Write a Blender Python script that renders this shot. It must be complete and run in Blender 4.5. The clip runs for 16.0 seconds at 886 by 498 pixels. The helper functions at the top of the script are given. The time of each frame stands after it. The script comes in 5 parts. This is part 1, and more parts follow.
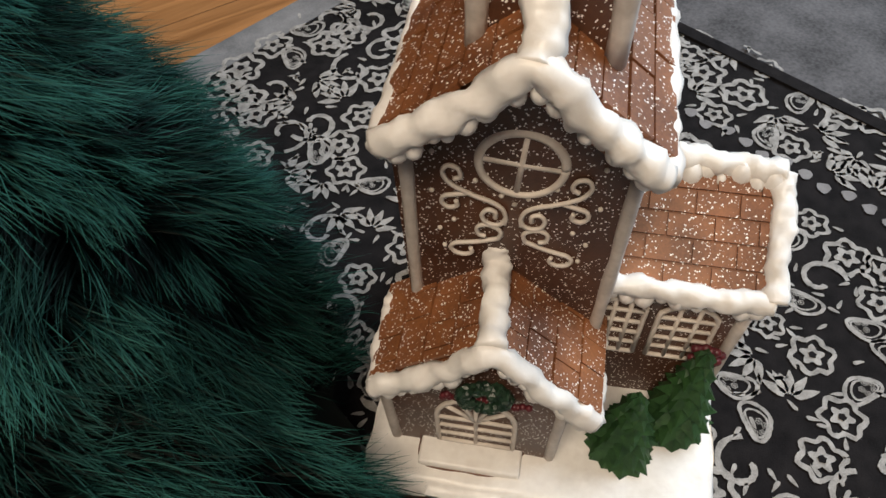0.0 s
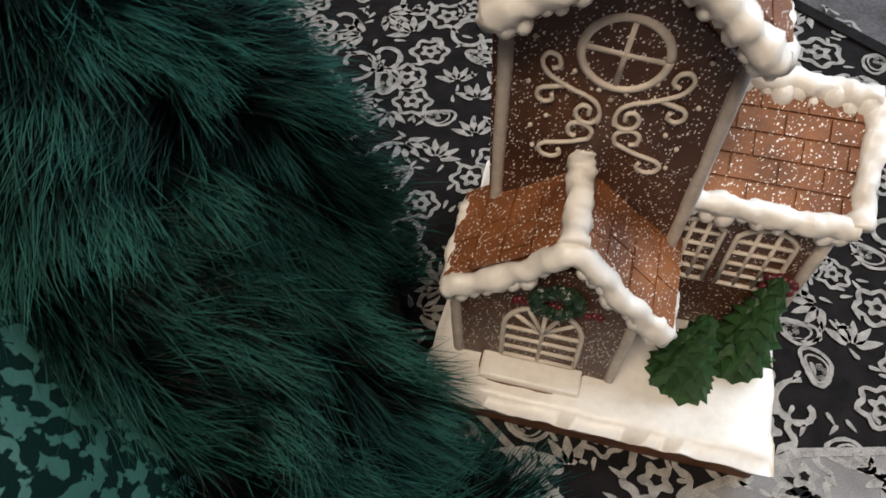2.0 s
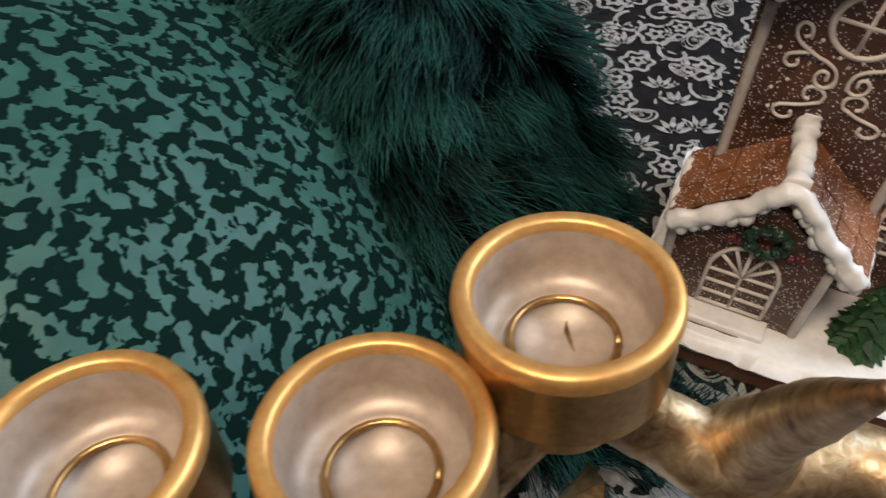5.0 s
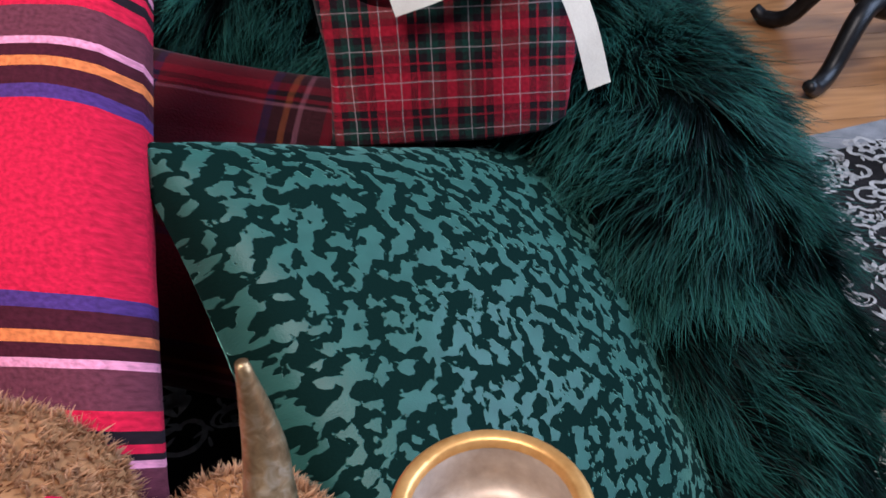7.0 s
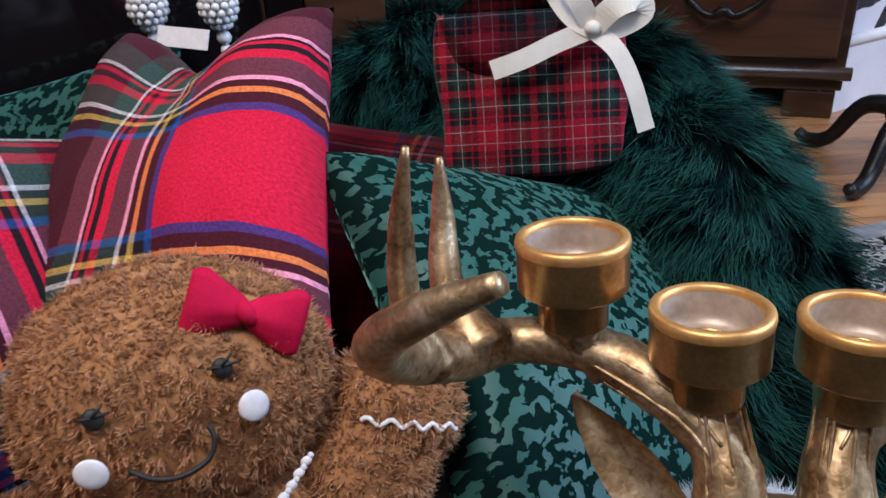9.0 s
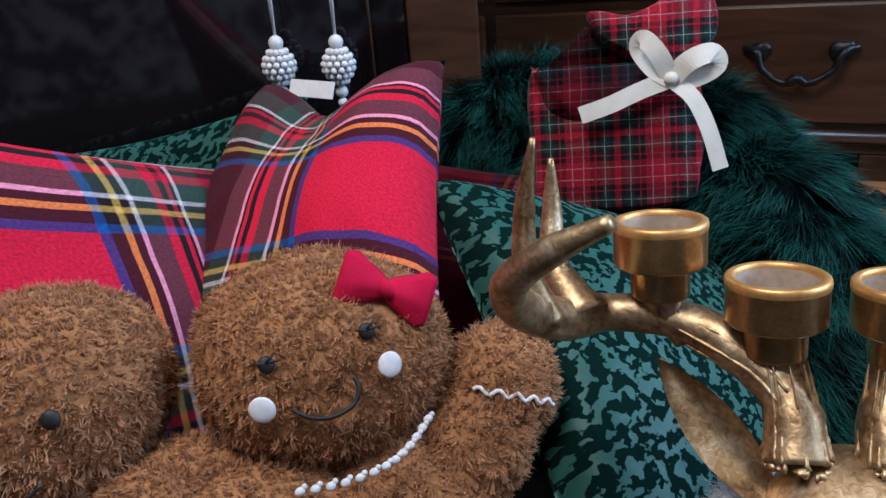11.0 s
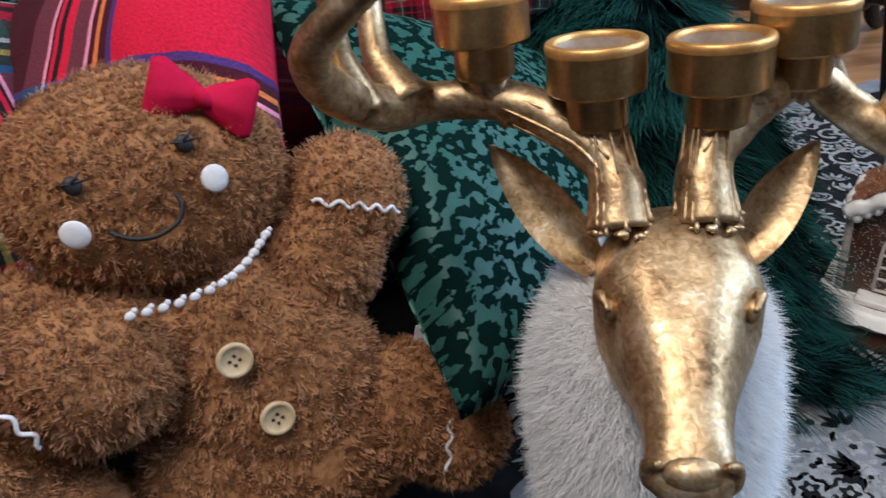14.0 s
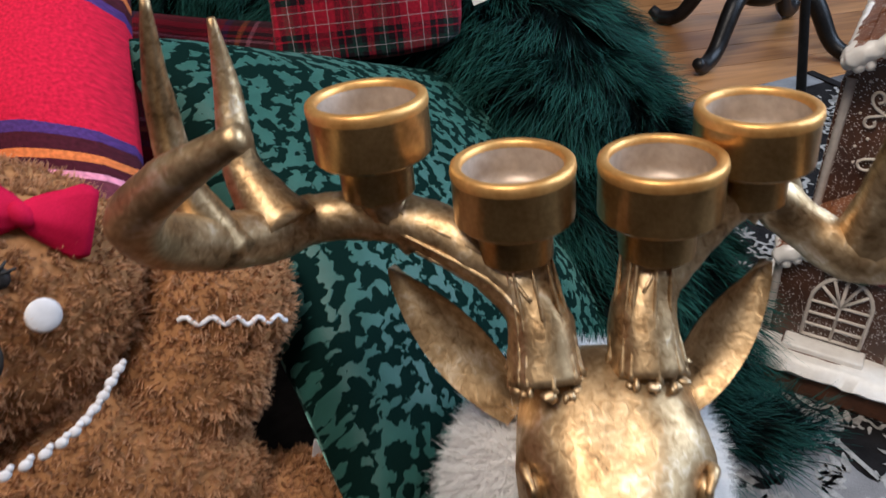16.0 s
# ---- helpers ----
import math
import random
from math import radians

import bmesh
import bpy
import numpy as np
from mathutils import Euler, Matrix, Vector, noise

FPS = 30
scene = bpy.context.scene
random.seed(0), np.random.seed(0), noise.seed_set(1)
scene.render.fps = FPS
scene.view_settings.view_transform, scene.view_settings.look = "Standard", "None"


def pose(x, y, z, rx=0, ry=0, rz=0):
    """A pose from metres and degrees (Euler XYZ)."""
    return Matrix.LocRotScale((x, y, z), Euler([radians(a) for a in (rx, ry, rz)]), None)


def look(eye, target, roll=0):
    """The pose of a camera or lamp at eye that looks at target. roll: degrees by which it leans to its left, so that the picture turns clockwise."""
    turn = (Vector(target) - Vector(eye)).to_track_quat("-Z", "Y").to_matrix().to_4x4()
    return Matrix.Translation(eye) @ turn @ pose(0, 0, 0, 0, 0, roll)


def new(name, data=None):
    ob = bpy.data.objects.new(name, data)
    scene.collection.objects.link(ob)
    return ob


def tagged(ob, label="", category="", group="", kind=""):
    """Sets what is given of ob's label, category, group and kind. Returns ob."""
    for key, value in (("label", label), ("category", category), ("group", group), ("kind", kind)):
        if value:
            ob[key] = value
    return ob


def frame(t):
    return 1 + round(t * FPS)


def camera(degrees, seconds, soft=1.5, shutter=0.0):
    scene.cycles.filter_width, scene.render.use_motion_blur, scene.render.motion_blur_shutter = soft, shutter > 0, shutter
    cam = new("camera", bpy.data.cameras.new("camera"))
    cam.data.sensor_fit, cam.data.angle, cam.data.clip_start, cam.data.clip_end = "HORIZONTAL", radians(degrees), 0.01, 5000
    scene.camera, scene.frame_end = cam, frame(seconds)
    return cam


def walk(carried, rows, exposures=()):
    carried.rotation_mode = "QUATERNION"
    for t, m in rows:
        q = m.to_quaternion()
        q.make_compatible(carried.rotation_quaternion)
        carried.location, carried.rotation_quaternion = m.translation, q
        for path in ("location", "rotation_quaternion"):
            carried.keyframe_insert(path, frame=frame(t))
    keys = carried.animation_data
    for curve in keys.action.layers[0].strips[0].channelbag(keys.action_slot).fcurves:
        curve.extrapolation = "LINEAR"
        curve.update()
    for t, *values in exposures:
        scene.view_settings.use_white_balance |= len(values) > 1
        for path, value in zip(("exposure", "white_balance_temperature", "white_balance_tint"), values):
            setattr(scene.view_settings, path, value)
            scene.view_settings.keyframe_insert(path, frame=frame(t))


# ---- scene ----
cam = camera(61.8, 16.0, shutter=0.4)
PATH = [
    (0, (0.034, 0.048, 0.491), (0.202, 1.266, -1.087), -1.8),
    (0.5, (0.027, 0.044, 0.491), (0.177, 1.256, -1.093), -1.4),
    (1, (0.021, 0.04, 0.487), (0.153, 1.244, -1.105), -1.0),
    (1.5, (0.016, 0.031, 0.479), (0.13, 1.224, -1.122), -0.7),
    (2, (0.002, 0.016, 0.468), (0.088, 1.204, -1.139), -0.8),
    (2.5, (-0.006, 0.0, 0.459), (0.056, 1.181, -1.154), -0.5),
    (3, (-0.016, -0.023, 0.458), (0.002, 1.16, -1.154), -1.1),
    (3.2, (-0.023, -0.032, 0.46), (-0.022, 1.157, -1.148), -1.3),
    (5.3, (-0.09, -0.119, 0.498), (-0.354, 1.175, -1.005), -2.7),
    (5.5, (-0.101, -0.125, 0.501), (-0.404, 1.172, -0.991), -2.9),
    (6, (-0.138, -0.134, 0.505), (-0.514, 1.193, -0.943), -2.9),
    (6.5, (-0.171, -0.128, 0.515), (-0.62, 1.222, -0.89), -2.5),
    (7, (-0.192, -0.138, 0.538), (-0.686, 1.311, -0.749), -1.8),
    (7.5, (-0.187, -0.175, 0.534), (-0.749, 1.319, -0.67), -2.4),
    (8, (-0.178, -0.22, 0.53), (-0.796, 1.335, -0.565), -2.8),
    (8.5, (-0.163, -0.268, 0.53), (-0.828, 1.328, -0.476), -3.2),
    (9, (-0.15, -0.317, 0.525), (-0.879, 1.298, -0.403), -3.9),
    (9.2, (-0.145, -0.33, 0.523), (-0.902, 1.287, -0.378), -4.2),
    (11.3, (-0.136, -0.414, 0.516), (-1.063, 1.2, -0.216), -4.5),
    (11.5, (-0.137, -0.417, 0.51), (-1.067, 1.192, -0.229), -4.5),
    (12, (-0.14, -0.423, 0.497), (-1.06, 1.163, -0.304), -4.9),
    (12.5, (-0.138, -0.419, 0.484), (-1.018, 1.145, -0.4), -5.4),
    (13, (-0.128, -0.412, 0.476), (-0.941, 1.14, -0.488), -5.9),
    (13.5, (-0.115, -0.404, 0.472), (-0.841, 1.157, -0.546), -6.0),
    (14, (-0.104, -0.396, 0.471), (-0.739, 1.177, -0.588), -5.8),
    (14.5, (-0.092, -0.387, 0.466), (-0.639, 1.2, -0.621), -5.3),
    (15, (-0.094, -0.38, 0.472), (-0.576, 1.213, -0.636), -4.6),
    (15.5, (-0.104, -0.351, 0.489), (-0.547, 1.241, -0.639), -4.1),
    (16, (-0.12, -0.297, 0.5), (-0.541, 1.278, -0.658), -3.7),
]
TINTS = [(0, -0.05, 6500, 9), (3.2, -0.05, 6500, 10), (5.4, 0.0, 6150, 12), (6.4, 0.3, 5500, 17), (8.0, 0.15, 5300, 15), (9.2, 0.1, 5300, 14), (12.0, -0.03, 4950, 7), (16, 0.05, 5650, 10)]
walk(cam, [(t, look(eye, target, roll)) for t, eye, target, roll in PATH], TINTS)


# ---- world and lights ----
def area(name, eye, target, size, watts, colour):
    data = bpy.data.lights.new(name, "AREA")
    data.shape, data.size, data.size_y = "RECTANGLE", size[0], size[1]
    data.energy, data.color = watts, colour
    ob = new(name, data)
    ob.matrix_world = look(eye, target)
    return ob


world = bpy.data.worlds.new("room_air")
scene.world = world
world.use_nodes = True
world.node_tree.nodes["Background"].inputs[0].default_value = (0.55, 0.62, 0.72, 1)
world.node_tree.nodes["Background"].inputs[1].default_value = 0.012
area("window_light", (1.5, 0.75, 1.5), (-0.1, 0, 0.3), (1.7, 1.5), 60, (0.76, 0.88, 1.0))
area("ceiling_lamp", (-0.45, -0.75, 2.2), (-0.2, 0.1, 0), (0.8, 0.8), 46, (1.0, 0.83, 0.64))


# ---- materials ----
def nodes_of(name):
    m = bpy.data.materials.new(name)
    m.use_nodes = True
    return m, m.node_tree, m.node_tree.nodes["Principled BSDF"]


def tex(tree, kind, scale, detail=4.0, vector=None, coord="Object", **inputs):
    n = tree.nodes.new("ShaderNodeTex" + kind)
    if vector is None:
        vector = tree.nodes.new("ShaderNodeTexCoord").outputs[coord]
    tree.links.new(vector, n.inputs["Vector"])
    n.inputs["Scale"].default_value = scale
    if "Detail" in n.inputs:
        n.inputs["Detail"].default_value = detail
    for key, value in inputs.items():
        n.inputs[key].default_value = value
    return n


def ramp(tree, value, stops, hard=False):
    n = tree.nodes.new("ShaderNodeValToRGB")
    n.color_ramp.interpolation = "CONSTANT" if hard else "LINEAR"
    for k, (at, colour) in enumerate(stops):
        e = n.color_ramp.elements[k] if k < 2 else n.color_ramp.elements.new(at)
        e.position = at
    for e, (at, colour) in zip(n.color_ramp.elements, sorted(stops, key=lambda s: s[0])):
        e.position = at
        e.color = (*colour, 1)
    tree.links.new(value, n.inputs[0])
    return n.outputs[0]


def bump(tree, bsdf, height, strength=0.3, distance=0.001):
    n = tree.nodes.new("ShaderNodeBump")
    n.inputs["Strength"].default_value, n.inputs["Distance"].default_value = strength, distance
    tree.links.new(height, n.inputs["Height"])
    tree.links.new(n.outputs[0], bsdf.inputs["Normal"])
    return n


def math_node(tree, op, a, b=None, c=None):
    n = tree.nodes.new("ShaderNodeMath")
    n.operation = op
    for socket, value in zip(n.inputs, (a, b, c)):
        if value is None:
            continue
        if isinstance(value, (int, float)):
            socket.default_value = value
        else:
            tree.links.new(value, socket)
    return n.outputs[0]


def mix(tree, factor, a, b, mode="MIX"):
    n = tree.nodes.new("ShaderNodeMix")
    n.data_type, n.blend_type = "RGBA", mode
    for socket, value in ((n.inputs[0], factor), (n.inputs[6], a), (n.inputs[7], b)):
        if isinstance(value, (int, float)):
            socket.default_value = value
        elif isinstance(value, tuple):
            socket.default_value = (*value, 1)
        else:
            tree.links.new(value, socket)
    return n.outputs[2]


def mottled(name, dark, light, scale=30, rough=0.6, metal=0.0, bumpy=0.3, depth=0.001, fine=250, sheen=0.0, gloss=0.5):
    m, tree, b = nodes_of(name)
    big, small = tex(tree, "Noise", scale), tex(tree, "Noise", fine, 6)
    v = math_node(tree, "MULTIPLY_ADD", small.outputs[0], 0.4, math_node(tree, "MULTIPLY", big.outputs[0], 0.6))
    tree.links.new(ramp(tree, v, [(0.35, dark), (0.65, light)]), b.inputs["Base Color"])
    b.inputs["Roughness"].default_value, b.inputs["Metallic"].default_value = rough, metal
    b.inputs["Sheen Weight"].default_value = sheen
    b.inputs["Specular IOR Level"].default_value = 0.12 if rough >= 0.85 else gloss
    bump(tree, b, v, bumpy, depth)
    return m


def gingerbread_material(name, dark, light):
    m, tree, b = nodes_of(name)
    big, small = tex(tree, "Noise", 28), tex(tree, "Noise", 700, 3)
    v = math_node(tree, "MULTIPLY_ADD", small.outputs[0], 0.3, math_node(tree, "MULTIPLY", big.outputs[0], 0.7))
    base = ramp(tree, v, [(0.35, dark), (0.68, light)])
    cells = tex(tree, "Voronoi", 560, 0.0)
    cells2 = tex(tree, "Noise", 45, 2)
    near = math_node(tree, "LESS_THAN", cells.outputs["Distance"], 0.30)
    some = math_node(tree, "GREATER_THAN", cells2.outputs[0], 0.33)
    pick = math_node(tree, "GREATER_THAN", tex(tree, "Noise", 520, 0).outputs[0], 0.50)
    spark = math_node(tree, "MULTIPLY", math_node(tree, "MULTIPLY", near, some), pick)
    tree.links.new(mix(tree, spark, base, (0.92, 0.88, 0.84)), b.inputs["Base Color"])
    b.inputs["Roughness"].default_value = 0.42
    bump(tree, b, math_node(tree, "ADD", v, spark), 0.35, 0.0006)
    return m


def velvet_material(name, scale=86):
    m, tree, b = nodes_of(name)
    uv = tree.nodes.new("ShaderNodeTexCoord").outputs["UV"]
    warp = tex(tree, "Noise", scale * 0.7, 2, uv)
    n = tex(tree, "Noise", scale * 1.05, 2.6, uv, Distortion=0.25)
    patt = math_node(tree, "GREATER_THAN", n.outputs[0], 0.512)
    soft = ramp(tree, n.outputs[0], [(0.503, (0, 0, 0)), (0.522, (1, 1, 1))])
    weave = tex(tree, "Noise", 900, 2, uv)
    low = mix(tree, weave.outputs[0], (0.0024, 0.0095, 0.0081), (0.0042, 0.0165, 0.014))
    high = mix(tree, warp.outputs[0], (0.014, 0.058, 0.048), (0.034, 0.115, 0.096))
    tree.links.new(mix(tree, soft, low, high), b.inputs["Base Color"])
    rough = tree.nodes.new("ShaderNodeMapRange")
    tree.links.new(patt, rough.inputs[0])
    rough.inputs[3].default_value, rough.inputs[4].default_value = 0.8, 0.46
    tree.links.new(rough.outputs[0], b.inputs["Roughness"])
    tree.links.new(math_node(tree, "MULTIPLY_ADD", patt, 0.55, 0.05), b.inputs["Sheen Weight"])
    tree.links.new(math_node(tree, "MULTIPLY_ADD", patt, 0.26, 0.02), b.inputs["Specular IOR Level"])
    b.inputs["Sheen Tint"].default_value = (0.35, 0.75, 0.65, 1)
    b.inputs["Sheen Roughness"].default_value = 0.35
    bump(tree, b, math_node(tree, "MULTIPLY_ADD", weave.outputs[0], 0.25, soft), 0.6, 0.0012)
    return m


def plaid_material(name, centre, stops, span, twill=420.0, repeat=False, fuzz=0.04, extra=(0.0, 0.0), block=0.0, pure=None):
    """Tartan on the UV map, which is in metres: bands by the distance from a block's centre, along both threads."""
    m, tree, b = nodes_of(name)
    uv = tree.nodes.new("ShaderNodeTexCoord").outputs["UV"]
    wob = tex(tree, "Noise", 25, 1, uv)
    sep = tree.nodes.new("ShaderNodeSeparateXYZ")
    tree.links.new(uv, sep.inputs[0])
    colours, inside, threads = [], [], []
    for k in (0, 1):
        d = math_node(tree, "SUBTRACT", sep.outputs[k], centre[k])
        d = math_node(tree, "ADD", d, math_node(tree, "MULTIPLY", math_node(tree, "SUBTRACT", wob.outputs[0], 0.5), 0.002))
        if repeat:
            d = math_node(tree, "PINGPONG", d, span)
        d = math_node(tree, "MAXIMUM", math_node(tree, "SUBTRACT", math_node(tree, "ABSOLUTE", d), extra[k]), 0.0)
        d = math_node(tree, "DIVIDE", d, span)
        colours.append(ramp(tree, d, stops, hard=True))
        threads.append(ramp(tree, d, pure or stops, hard=True))
        inside.append(math_node(tree, "LESS_THAN", d, block))
    diag = math_node(tree, "FRACT", math_node(tree, "MULTIPLY", math_node(tree, "ADD", sep.outputs[0], sep.outputs[1]), twill))
    over = math_node(tree, "GREATER_THAN", diag, 0.5)
    # beside a red ground the bands run unbroken; where bands cross, the pure threads show
    crossed = mix(tree, over, threads[0], threads[1])
    cloth = mix(tree, inside[0], mix(tree, inside[1], crossed, colours[0]), colours[1])
    grain = tex(tree, "Noise", 380, 5, uv)
    shade = ramp(tree, grain.outputs[0], [(0.3, (0.62, 0.62, 0.62)), (0.7, (1.15, 1.15, 1.15))])
    tree.links.new(mix(tree, 1.0, cloth, shade, "MULTIPLY"), b.inputs["Base Color"])
    b.inputs["Roughness"].default_value = 0.85
    b.inputs["Sheen Weight"].default_value = fuzz
    b.inputs["Specular IOR Level"].default_value = 0.1
    bump(tree, b, grain.outputs[0], 0.5, 0.001)
    return m


def fur_material(name, root, middle, tip, rough=0.45, sheen=0.0, through_light=0.25, spread=(0.55, 1.3), gloss=0.35):
    """v runs along each hair, u is the hair's own number."""
    m, tree, b = nodes_of(name)
    uv = tree.nodes.new("ShaderNodeTexCoord").outputs["UV"]
    sep = tree.nodes.new("ShaderNodeSeparateXYZ")
    tree.links.new(uv, sep.inputs[0])
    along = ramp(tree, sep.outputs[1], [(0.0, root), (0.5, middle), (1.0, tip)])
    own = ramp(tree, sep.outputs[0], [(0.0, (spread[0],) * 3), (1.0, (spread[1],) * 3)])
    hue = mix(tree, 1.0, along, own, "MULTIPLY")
    tree.links.new(hue, b.inputs["Base Color"])
    b.inputs["Roughness"].default_value = rough
    b.inputs["Sheen Weight"].default_value = sheen
    b.inputs["Specular IOR Level"].default_value = gloss
    soft = tree.nodes.new("ShaderNodeBsdfTranslucent")
    tree.links.new(hue, soft.inputs[0])
    blend = tree.nodes.new("ShaderNodeMixShader")
    blend.inputs[0].default_value = through_light
    tree.links.new(b.outputs[0], blend.inputs[1])
    tree.links.new(soft.outputs[0], blend.inputs[2])
    tree.links.new(blend.outputs[0], tree.nodes["Material Output"].inputs[0])
    return m


def wood_material(name, dark, light, rough=0.35, scale=6.0, axis=0):
    m, tree, b = nodes_of(name)
    mp = tree.nodes.new("ShaderNodeMapping")
    tree.links.new(tree.nodes.new("ShaderNodeTexCoord").outputs["Object"], mp.inputs[0])
    mp.inputs["Scale"].default_value = [0.12 if k == axis else 1.0 for k in range(3)]
    info = tree.nodes.new("ShaderNodeObjectInfo")
    n = tex(tree, "Noise", scale * 8, 6, mp.outputs[0], Distortion=1.2)
    v = math_node(tree, "MULTIPLY_ADD", info.outputs["Random"], 0.18, math_node(tree, "SUBTRACT", n.outputs[0], 0.09))
    tree.links.new(ramp(tree, v, [(0.3, dark), (0.7, light)]), b.inputs["Base Color"])
    b.inputs["Roughness"].default_value = rough
    bump(tree, b, n.outputs[0], 0.15, 0.001)
    return m


def gold_material(name):
    m, tree, b = nodes_of(name)
    big, streak = tex(tree, "Noise", 45, 5), tex(tree, "Noise", 260, 6, Distortion=0.8)
    v = math_node(tree, "MULTIPLY_ADD", streak.outputs[0], 0.45, math_node(tree, "MULTIPLY", big.outputs[0], 0.55))
    tree.links.new(ramp(tree, v, [(0.31, (0.085, 0.050, 0.024)), (0.42, (0.32, 0.205, 0.100)), (0.55, (0.54, 0.385, 0.215)), (0.68, (0.78, 0.66, 0.49))]), b.inputs["Base Color"])
    b.inputs["Metallic"].default_value = 0.92
    r = tree.nodes.new("ShaderNodeMapRange")
    tree.links.new(big.outputs[0], r.inputs[0])
    r.inputs[3].default_value, r.inputs[4].default_value = 0.36, 0.56
    tree.links.new(r.outputs[0], b.inputs["Roughness"])
    bump(tree, b, streak.outputs[0], 0.45, 0.0007)
    return m


RED, MAROON, DARK = (0.56, 0.009, 0.040), (0.060, 0.008, 0.016), (0.016, 0.008, 0.012)
PURPLE, ORANGE, PINK, DUSK = (0.075, 0.030, 0.15), (0.68, 0.18, 0.05), (0.74, 0.27, 0.38), (0.13, 0.030, 0.045)
BLUE, WHITE, YELLOW, PINE = (0.02, 0.08, 0.30), (0.72, 0.66, 0.66), (0.65, 0.42, 0.08), (0.012, 0.045, 0.035)
BLANKET = [(0.0, RED), (0.30, PURPLE), (0.345, MAROON), (0.41, ORANGE), (0.445, MAROON), (0.485, PINK), (0.515, DUSK), (0.63, RED), (0.69, DARK), (0.73, RED), (0.755, DARK), (0.775, PINK), (0.80, DUSK), (0.96, MAROON)]
GREEN = (0.035, 0.062, 0.050)
THREADS = [(0.0, RED), (0.30, BLUE), (0.345, DARK), (0.41, YELLOW), (0.445, DARK), (0.485, WHITE), (0.515, GREEN), (0.63, RED), (0.69, DARK), (0.73, RED), (0.755, DARK), (0.775, WHITE), (0.80, GREEN), (0.96, MAROON)]
CRIMSON, CHALK = (0.34, 0.010, 0.028), (0.46, 0.40, 0.42)
SCOTTISH = [(0.0, CRIMSON), (0.13, CHALK), (0.15, CRIMSON), (0.30, DARK), (0.42, CRIMSON), (0.46, DARK), (0.60, PINE), (0.67, CHALK), (0.69, PINE), (0.80, DARK), (0.92, CRIMSON)]
M_PLAID = plaid_material("red_blanket_plaid", (0.325, 0.168), BLANKET, 0.17, extra=(0.042, 0.0), block=0.30, pure=THREADS)
M_PLAID2 = plaid_material("red_flannel_plaid", (0.10, 0.275), BLANKET, 0.18, extra=(0.09, 0.0), block=0.30, pure=THREADS)
# Dark maroon cloth; dimming to 0.22 also paints the shadow it sits in.
SHADED_WINE = [(at, tuple(c * 0.22 for c in colour)) for at, colour in BLANKET]
M_PLAID3 = plaid_material("shaded_dark_red_plaid", (0.15, 0.10), SHADED_WINE, 0.16, repeat=True)
M_TARTAN = plaid_material("fine_tartan", (0.0, 0.0), SCOTTISH, 0.040, twill=900, repeat=True, fuzz=0.05)
M_VELVET = velvet_material("green_cut_velvet")
# Dyed root to tip; near-black roots and lock spread also paint shaded, lit tufts.
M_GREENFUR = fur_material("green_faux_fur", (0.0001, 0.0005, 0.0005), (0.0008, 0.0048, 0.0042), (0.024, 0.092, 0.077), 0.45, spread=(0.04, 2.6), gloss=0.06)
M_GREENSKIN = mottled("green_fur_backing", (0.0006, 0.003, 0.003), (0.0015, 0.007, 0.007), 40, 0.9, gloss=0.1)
M_WHITEFUR = fur_material("white_faux_fur", (0.86, 0.85, 0.84), (0.90, 0.89, 0.89), (0.93, 0.93, 0.93), 0.7, through_light=0.5, spread=(0.96, 1.04), gloss=0.1)
M_WHITESKIN = mottled("white_fur_backing", (0.84, 0.83, 0.82), (0.90, 0.89, 0.88), 40, 0.9)
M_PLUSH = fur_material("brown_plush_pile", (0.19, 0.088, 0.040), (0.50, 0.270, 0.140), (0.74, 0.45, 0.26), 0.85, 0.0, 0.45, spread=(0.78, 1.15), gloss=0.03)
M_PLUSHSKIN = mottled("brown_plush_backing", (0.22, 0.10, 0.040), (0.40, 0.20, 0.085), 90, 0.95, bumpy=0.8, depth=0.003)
M_BOW = mottled("red_bow_cloth", (0.36, 0.003, 0.032), (0.52, 0.006, 0.052), 60, 0.8, fine=900, gloss=0.12)
M_BOWDARK = mottled("wine_bow_cloth", (0.13, 0.004, 0.012), (0.19, 0.007, 0.018), 60, 0.7, fine=900)
M_BUTTON = mottled("pale_wooden_button", (0.50, 0.36, 0.20), (0.62, 0.47, 0.29), 120, 0.4)
M_THREAD = mottled("black_thread", (0.006, 0.005, 0.005), (0.015, 0.012, 0.012), 200, 0.6)
M_RICKRACK = mottled("white_braid", (0.62, 0.60, 0.62), (0.78, 0.76, 0.78), 300, 0.8)
M_GOLD = gold_material("antique_gold")
M_CUPGOLD = mottled("brushed_gold_cup", (0.36, 0.215, 0.080), (0.60, 0.39, 0.165), 60, 0.30, 0.95, 0.25, 0.0006, 500)
M_RIM = mottled("worn_gold_rim", (0.60, 0.30, 0.085), (0.80, 0.46, 0.16), 70, 0.42, 0.7, 0.3, 0.0006, 400)
M_CUPIN = mottled("dull_cup_lining", (0.34, 0.26, 0.20), (0.52, 0.42, 0.34), 50, 0.45, 0.35, 0.3, 0.0006, 300)
M_RIBBON = mottled("cream_ribbon", (0.66, 0.62, 0.55), (0.78, 0.74, 0.66), 50, 0.5, fine=800)
M_LABEL = mottled("white_cloth_label", (0.68, 0.66, 0.68), (0.80, 0.78, 0.80), 80, 0.8)
M_BROWN = gingerbread_material("glittered_gingerbread", (0.040, 0.015, 0.008), (0.105, 0.042, 0.020))
M_ROOF = gingerbread_material("glittered_roof_biscuit", (0.105, 0.036, 0.014), (0.32, 0.120, 0.044))
